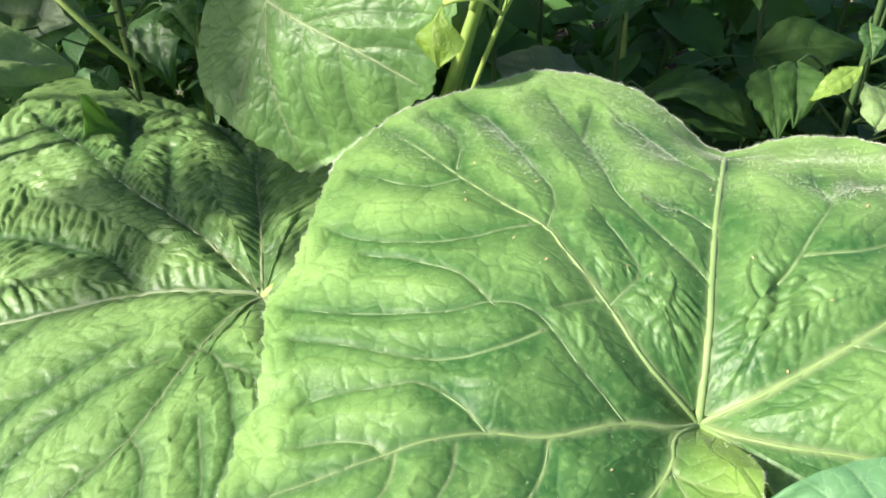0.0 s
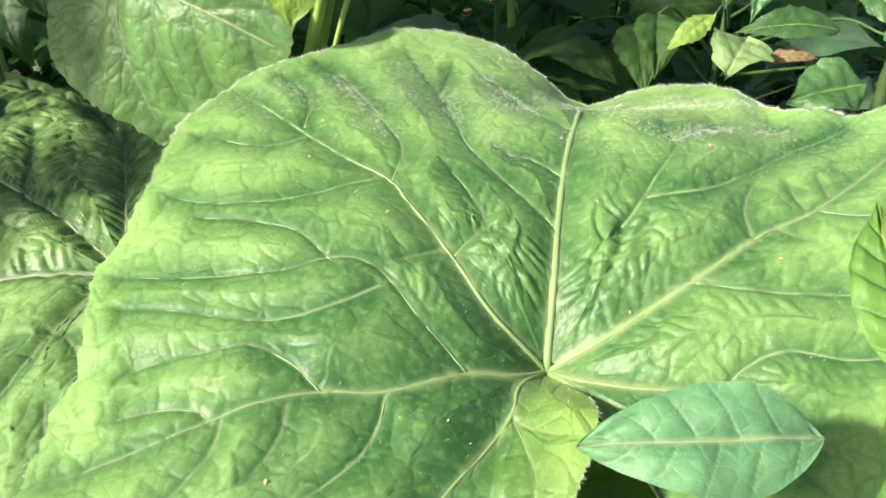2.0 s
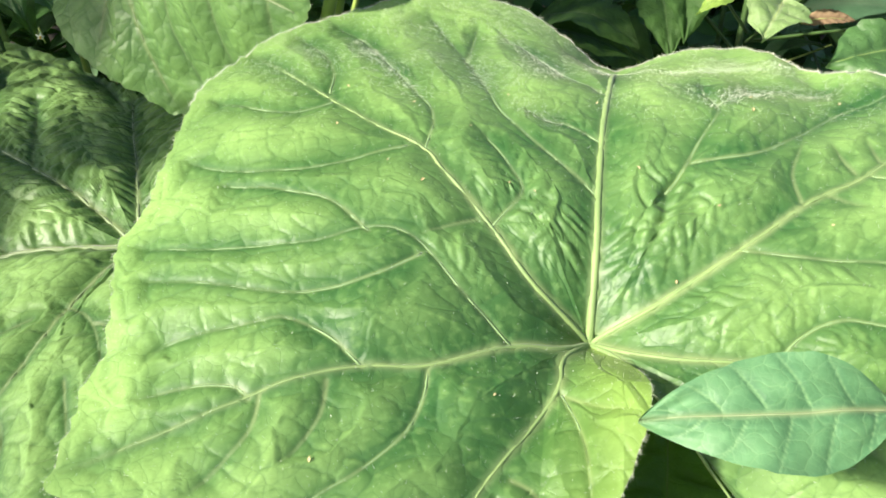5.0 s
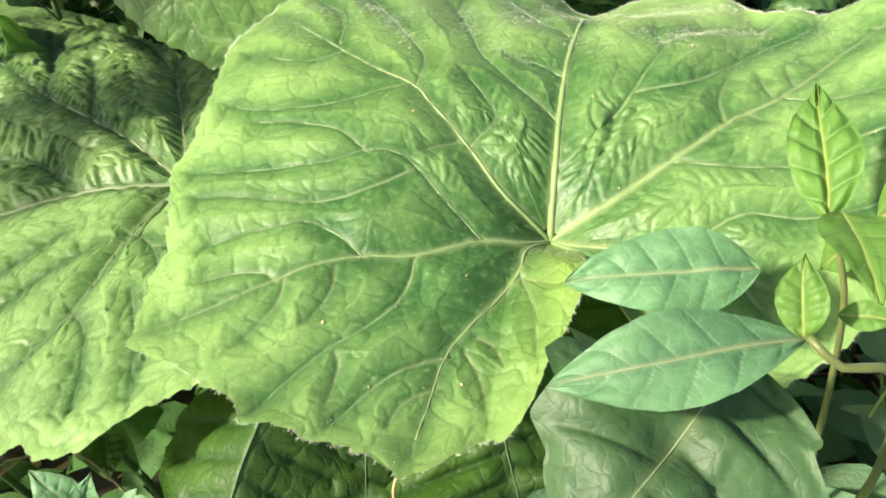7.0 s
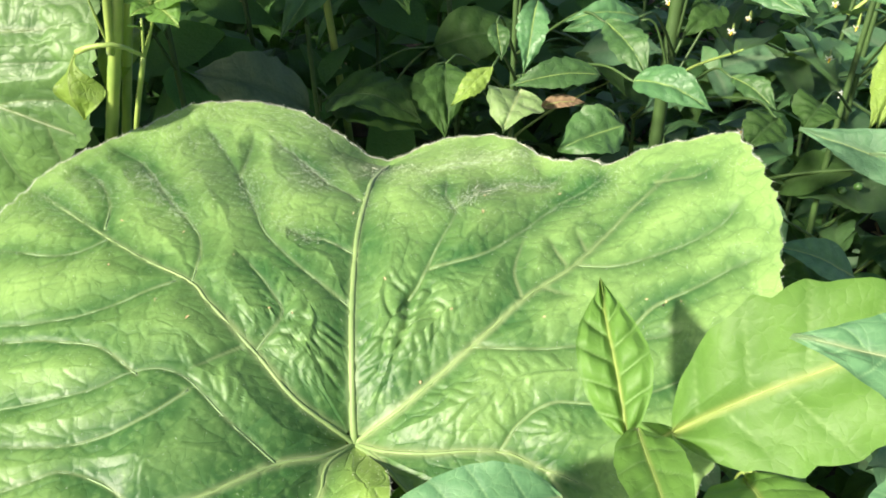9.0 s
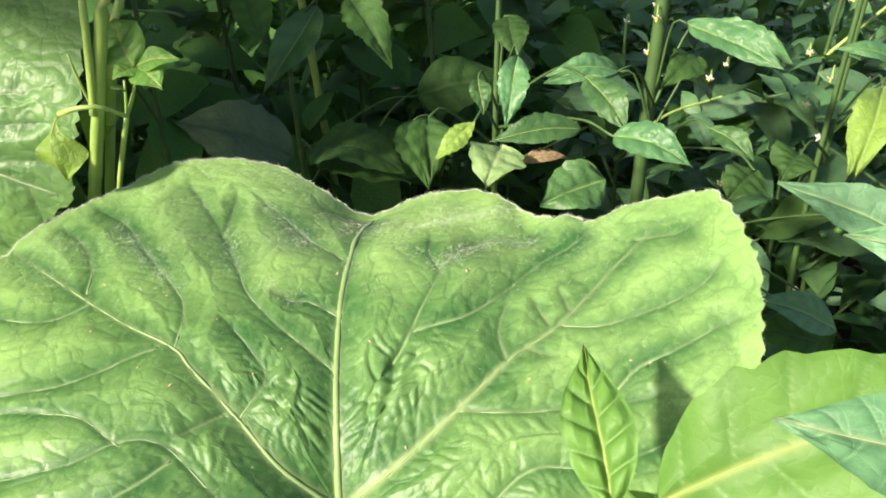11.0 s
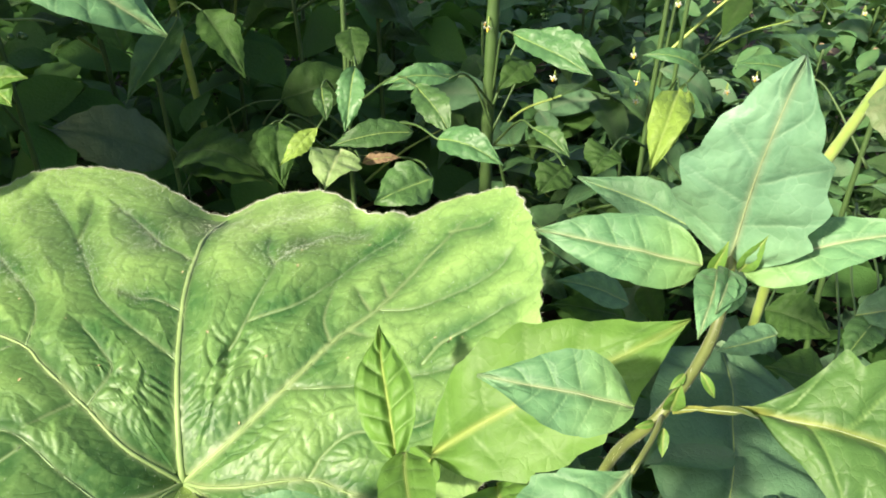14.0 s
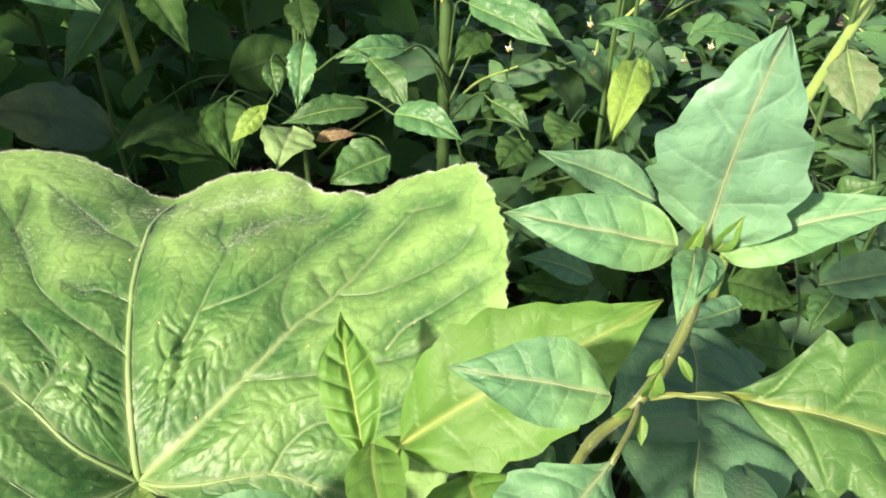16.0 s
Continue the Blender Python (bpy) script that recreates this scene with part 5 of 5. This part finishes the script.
leaf(shoot_b, (0.117, -0.043, 0.549), (0.105, -0.038, 0.524), 0.018, (-0.14, -0.44, 0.89), "SUNNY", 0.1, 0.2, teeth=0.3, **NEAR)
leaf(shoot_b, (0.137, -0.059, 0.542), (0.134, -0.112, 0.556), 0.034, (-0.21, -0.38, 0.90), "SUNNY", 0.12, 0.2, teeth=0.2, **NEAR)

# ---------------------------------------------------------------- weed below the broad leaf
shoot_c = thing("nightshade_shoot", (0.13, -0.09, 0.0), "weed shoot with smooth blue-green ovate leaves below the broad leaf", "weed", "weed shoots in front")
stem(shoot_c, [(0.079, -0.119, 0.566), (0.088, -0.124, 0.56), (0.104, -0.119, 0.553), (0.115, -0.11, 0.5), (0.118, -0.09, 0.36), (0.13, -0.09, 0.0)], 0.0013, 0.0027, STEMOLIVE)
leaf(shoot_c, (0.076, -0.065, 0.545), (0.010, -0.073, 0.540), 0.032, (-0.05, -0.49, 0.87), "NEARA", 0.08, 0.1, teeth=0.1, tip_taper=0.95, **NEAR)
leaf(shoot_c, (0.079, -0.118, 0.564), (0.008, -0.137, 0.556), 0.027, (-0.07, -0.45, 0.89), "NEARA", 0.10, 0.15, teeth=0.1, wide_at=0.5, tip_taper=0.95, **NEAR)
leaf(shoot_c, (0.069, -0.101, 0.538), (0.021, -0.171, 0.53), 0.088, (-0.10, -0.52, 0.85), "LOWER", 0.06, -0.05, teeth=0.75, laterals=5.0, wide_at=0.5, tip_taper=0.8, wave=0.10, rows=96, cols=49, puff=0.6)
leaf(shoot_c, (0.036, -0.111, 0.535), (0.014, -0.118, 0.538), 0.020, (-0.08, -0.42, 0.90), "NEARA", 0.06, 0.1, teeth=0.9, laterals=3.0, tip_taper=0.7, rows=96, cols=49, puff=0.4)
leaf(shoot_c, (0.078, -0.118, 0.564), (0.078, -0.101, 0.581), 0.014, (-0.3, -0.7, 0.5), "SUNNY", 0.1, 0.4, teeth=0.15, puff=1.2, rows=40, cols=25)
leaf(shoot_c, (0.089, -0.107, 0.564), (0.105, -0.111, 0.566), 0.009, (-0.20, -0.46, 0.86), "SUNNY", 0.1, 0.3, teeth=0.1, rows=30, cols=17)

# ---------------------------------------------------------------- low weed beside the wrinkled leaf
shoot_d = thing("nightshade_shoot", (-0.2, -0.06, 0.0), "small weed shoot with matt blue-green leaves under the wrinkled leaf", "weed", "weed shoots in front")
stem(shoot_d, [(-0.227, -0.099, 0.383), (-0.215, -0.09, 0.37), (-0.2, -0.07, 0.2), (-0.2, -0.06, 0.0)], 0.0012, 0.003)
leaf(shoot_d, (-0.230, -0.100, 0.383), (-0.275, -0.138, 0.384), 0.037, (0.34, -0.27, 0.90), "NEARA", 0.1, 0.15, teeth=0.5, **NEAR)
leaf(shoot_d, (-0.223, -0.098, 0.382), (-0.172, -0.119, 0.387), 0.042, (0.27, -0.30, 0.91), "NEARA", 0.1, 0.15, teeth=0.5, **NEAR)
leaf(shoot_d, (-0.227, -0.098, 0.384), (-0.219, -0.088, 0.409), 0.016, (0.31, -0.62, 0.60), "NEARA", 0.08, 0.4, teeth=0.2, **NEAR)
leaf(shoot_d, (-0.225, -0.097, 0.383), (-0.256, -0.088, 0.405), 0.020, (0.33, -0.51, 0.79), "NEARA", 0.08, 0.3, teeth=0.2, **NEAR)
leaf(shoot_d, (-0.230, -0.102, 0.380), (-0.234, -0.128, 0.382), 0.017, (0.31, -0.28, 0.91), "NEARA", 0.1, 0.2, teeth=0.2, **NEAR)


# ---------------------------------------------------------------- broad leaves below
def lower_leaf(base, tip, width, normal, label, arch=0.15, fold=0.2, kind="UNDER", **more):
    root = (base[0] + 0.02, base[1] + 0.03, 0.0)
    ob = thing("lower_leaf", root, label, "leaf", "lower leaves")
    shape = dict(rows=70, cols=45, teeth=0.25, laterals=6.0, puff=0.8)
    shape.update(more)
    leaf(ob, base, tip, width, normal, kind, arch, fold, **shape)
    stem(ob, [base, (base[0] + 0.01, base[1] + 0.02, base[2] * 0.6), root], 0.0025, 0.004, STEMDARK, "petiole")
    return ob


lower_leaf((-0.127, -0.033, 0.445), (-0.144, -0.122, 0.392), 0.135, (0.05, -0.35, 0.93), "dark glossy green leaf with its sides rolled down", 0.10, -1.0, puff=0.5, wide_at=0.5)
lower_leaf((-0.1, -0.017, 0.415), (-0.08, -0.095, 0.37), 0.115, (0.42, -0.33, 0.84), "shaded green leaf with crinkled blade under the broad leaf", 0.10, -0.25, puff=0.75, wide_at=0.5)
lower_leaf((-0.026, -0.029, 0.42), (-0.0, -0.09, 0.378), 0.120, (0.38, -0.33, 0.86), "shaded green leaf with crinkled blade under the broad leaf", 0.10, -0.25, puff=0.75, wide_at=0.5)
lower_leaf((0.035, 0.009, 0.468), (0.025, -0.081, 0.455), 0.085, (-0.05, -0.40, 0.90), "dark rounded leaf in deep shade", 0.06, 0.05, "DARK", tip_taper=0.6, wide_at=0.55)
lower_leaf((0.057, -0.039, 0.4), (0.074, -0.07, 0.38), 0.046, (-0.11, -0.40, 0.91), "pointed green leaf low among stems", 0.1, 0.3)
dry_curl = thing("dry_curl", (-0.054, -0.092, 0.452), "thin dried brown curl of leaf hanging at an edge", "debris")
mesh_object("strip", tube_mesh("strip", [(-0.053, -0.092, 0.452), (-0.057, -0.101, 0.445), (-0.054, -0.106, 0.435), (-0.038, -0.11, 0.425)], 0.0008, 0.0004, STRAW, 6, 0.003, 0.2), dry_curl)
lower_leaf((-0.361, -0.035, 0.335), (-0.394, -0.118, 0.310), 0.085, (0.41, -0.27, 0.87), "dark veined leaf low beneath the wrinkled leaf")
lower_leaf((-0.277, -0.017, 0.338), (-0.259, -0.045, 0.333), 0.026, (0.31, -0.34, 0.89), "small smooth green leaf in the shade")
lower_leaf((0.330, 0.120, 0.43), (0.270, -0.040, 0.38), 0.13, (0.35, -0.2, 0.90), "large dark green leaf in the shade of a weed shoot", 0.1, 0.15, "DULL")

dry_stalks = thing("dry_stalk", (0.111, 0.005, 0.33), "dry straw-coloured stalks lying low among green stems", "grass")
for k, (a, b) in enumerate([((0.085, 0.008, 0.34), (0.151, -0.003, 0.34)), ((0.105, 0.017, 0.35), (0.147, -0.006, 0.35)), ((0.1, 0.009, 0.37), (0.124, -0.018, 0.33))]):
    mid = [(p + q) / 2 + 0.006 for p, q in zip(a, b)]
    mesh_object("stalk", tube_mesh("stalk", [a, mid, b], 0.0016 - 0.0003 * k, 0.0011, STRAW, 7, 0.006, 0.1), dry_stalks)

# ---------------------------------------------------------------- young curled leaf on the side stem
curled = thing("curled_leaf", (-0.144, 0.185, 0.608), "young bright yellow-green leaf curled downwards on a stem", "leaf", "")
leaf(curled, (-0.1474, 0.1848, 0.6062), (-0.1486, 0.1728, 0.5729), 0.027, (-0.30, -0.75, 0.45), "YEL", 0.25, -0.7, teeth=0.15, laterals=3.0, puff=0.2, wide_at=0.6, tip_taper=0.9, wave=0.15, rows=50, cols=31)
stem(curled, [(-0.1474, 0.1848, 0.6062), (-0.1384, 0.1848, 0.6089), (-0.1251, 0.1853, 0.6088), (-0.1177, 0.1979, 0.5973)], 0.0016, 0.0010, STEM, "leaf_stalk")

# ---------------------------------------------------------------- leaf that hangs close in front
hanging = thing("arching_weed", (-0.42, -0.5, 0.0), "arching weed stem with a smooth pale blue-green leaf", "leaf")
leaf(hanging, (0.008, -0.036, 0.752), (0.045, -0.040, 0.727), 0.022, (-0.2, -0.5, 0.85), "NEARA", 0.05, 0.2, teeth=0.1, **NEAR)
stem(hanging, [(0.009, -0.036, 0.752), (-0.02, -0.05, 0.80), (-0.16, -0.22, 0.98), (-0.36, -0.42, 0.70), (-0.42, -0.5, 0.0)], 0.0009, 0.004)

# ---------------------------------------------------------------- tendril, flowers, flakes
tendril = thing("tendril", (0.16, 0.0, 0.40), "pale yellow-green tendril wound into a coil", "tendril")
coil = [(0.156 + 0.005 * math.cos(a) * (1 - 0.03 * a), -0.027 + 0.004 * math.sin(a), 0.515 - 0.0021 * a) for a in np.arange(0, 26, 0.35)]
mesh_object("coil", tube_mesh("coil", coil + [(0.158, -0.01, 0.43), (0.16, 0.0, 0.40)], 0.0006, 0.0007, STEM, 7, 0.0015), tendril)


def flower(at, facing, size=1.0, label="small white star flower with yellow centre"):
    ob = thing("nightshade_flower", at, label, "flower", "small white flowers")
    m = look(at, Vector(at) - Vector(facing))
    for k in range(5):
        a = pose(0, 0, 0, 0, 0, 72 * k)
        shared_part("petal", PETAL_ME, ob, m @ a @ Matrix.Diagonal((size, size, size, 1)))
    tip = Vector(at) + Vector(facing).normalized() * 0.004 * size
    mesh_object("anther_cone", tube_mesh("anther_cone", [tuple(at), tuple((Vector(at) + tip) / 2), tuple(tip)], 0.0011 * size, 0.0005 * size, ANTHER, 8, 0.001), ob)
    back = Vector(at) - Vector(facing).normalized() * 0.012
    mesh_object("flower_stalk", tube_mesh("flower_stalk", [tuple(at), tuple((Vector(at) + back) / 2 + Vector((0, 0, 0.003))), tuple(back - Vector((0, 0, 0.012)))], 0.0004, 0.0005, STEM, 6, 0.002), ob)
    return ob


for at, facing, size in [((0.325, 0.081, 0.634), (-0.3, -0.4, -0.6), 0.9), ((0.216, 0.181, 0.540), (-0.3, -0.6, -0.3), 0.6), ((0.205, 0.30, 0.60), (-0.2, -0.5, -0.6), 0.8),
                         ((0.30, 0.24, 0.575), (-0.3, -0.4, -0.6), 0.6), ((0.36, 0.13, 0.545), (-0.4, -0.5, -0.5), 0.6), ((-0.39, 0.28, 0.50), (0.3, -0.6, -0.2), 0.7), ((-0.19, 0.27, 0.575), (0.2, -0.7, 0.2), 0.7)]:
    flower(at, facing, size)
rng_flower = np.random.RandomState(31)
for k in range(16):
    flower((rng_flower.uniform(0.18, 0.75), rng_flower.uniform(0.26, 0.6), rng_flower.uniform(0.50, 0.62)), (-0.4 + 0.3 * rng_flower.rand(), -0.5, -0.3), rng_flower.uniform(0.6, 0.95))

# thick stem at the edge
edge_stem = thing("tall_weed", (0.42, 0.22, 0.0), "tall weed with thick yellow-green upright stem", "weed", "tall weeds at the side")
stem(edge_stem, [(0.42, 0.22, 0.0), (0.41, 0.20, 0.30), (0.390, 0.165, 0.47), (0.372, 0.132, 0.545), (0.392, 0.142, 0.558), (0.496, 0.228, 0.600), (0.62, 0.33, 0.66)], 0.0045, 0.0034)


def flakes(name, label, material, count, seed, size):
    """Dry flower bits that lie on the middle leaf, each a thin bent chip."""
    rng = np.random.RandomState(seed)
    a = np.array((0.9996, -0.0086, 0.0266)); b = np.array((0, 0.951, 0.307)); c = np.array((-0.028, -0.307, 0.951))
    for _ in range(count):
        ang, rad_ = rng.uniform(-2.6, 2.7), 175 * math.sqrt(rng.uniform(0.02, 0.8))
        x, y = rad_ * math.cos(ang), rad_ * math.sin(ang)
        if y < -100 or (x > 60 and y < -5) or (y > 120):
            continue
        z = float(middle.height(np.array([x]), np.array([y]))[0][0])
        p = np.array((0, 0, 0.5)) + (x * a + y * b + (z + 0.4) * c) * 0.001
        s_ = size * rng.uniform(0.5, 1.3)
        w = rng.uniform(0, 6.28)
        d, e = math.cos(w) * a + math.sin(w) * b, -math.sin(w) * a + math.cos(w) * b
        lift = rng.uniform(0.1, 0.5) * s_
        v = [p - d * s_, p - e * s_ * 0.45 + c * lift, p + d * s_, p + e * s_ * 0.5 + c * lift * 0.6, p - c * 0.0002]
        me = mesh_from(name, v, [[0, 1, 4], [1, 2, 4], [2, 3, 4], [3, 0, 4], [0, 3, 2, 1]], material, False)
        ob = new(name, me)
        tagged(ob, label, "debris", "flakes on the leaf")


flakes("dry_flake", "tiny dry yellowish flower flake lying on the leaf", FLAKE, 46, 3, 0.0011)
flakes("dark_speck", "tiny dark brown speck lying on the leaf", DARKBIT, 8, 8, 0.0008)


# ---------------------------------------------------------------- dry grass ear at the edge of the wrinkled leaf
def grass_ear():
    ob = thing("grass_ear", (-0.22, -0.02, 0.0), "dry straw-coloured grass ear with bristly spikelets", "grass")
    a, b = np.array((-0.266, -0.080, 0.402)), np.array((-0.283, -0.118, 0.404))
    stem(ob, [b, (a + b) / 2 + np.array((0, 0, 0.001)), a, (-0.25, -0.05, 0.34), (-0.22, -0.02, 0.0)], 0.0004, 0.0012, STRAW, "stalk", 6)
    rng = np.random.RandomState(5)
    ax = (b - a) / np.linalg.norm(b - a)
    for k in range(70):
        f = rng.uniform(0, 1)
        p = a + (b - a) * f
        d = rng.normal(size=3)
        d -= ax * (d @ ax)
        d = 0.32 * d / np.linalg.norm(d) + ax
        d /= np.linalg.norm(d)
        ln = 0.0085 * (1 - 0.45 * f)
        mesh_object("spikelet", tube_mesh("spikelet", [p, p + d * ln * 0.5, p + d * ln], 0.00055, 0.00006, STRAW, 4, 0.004), ob)


grass_ear()
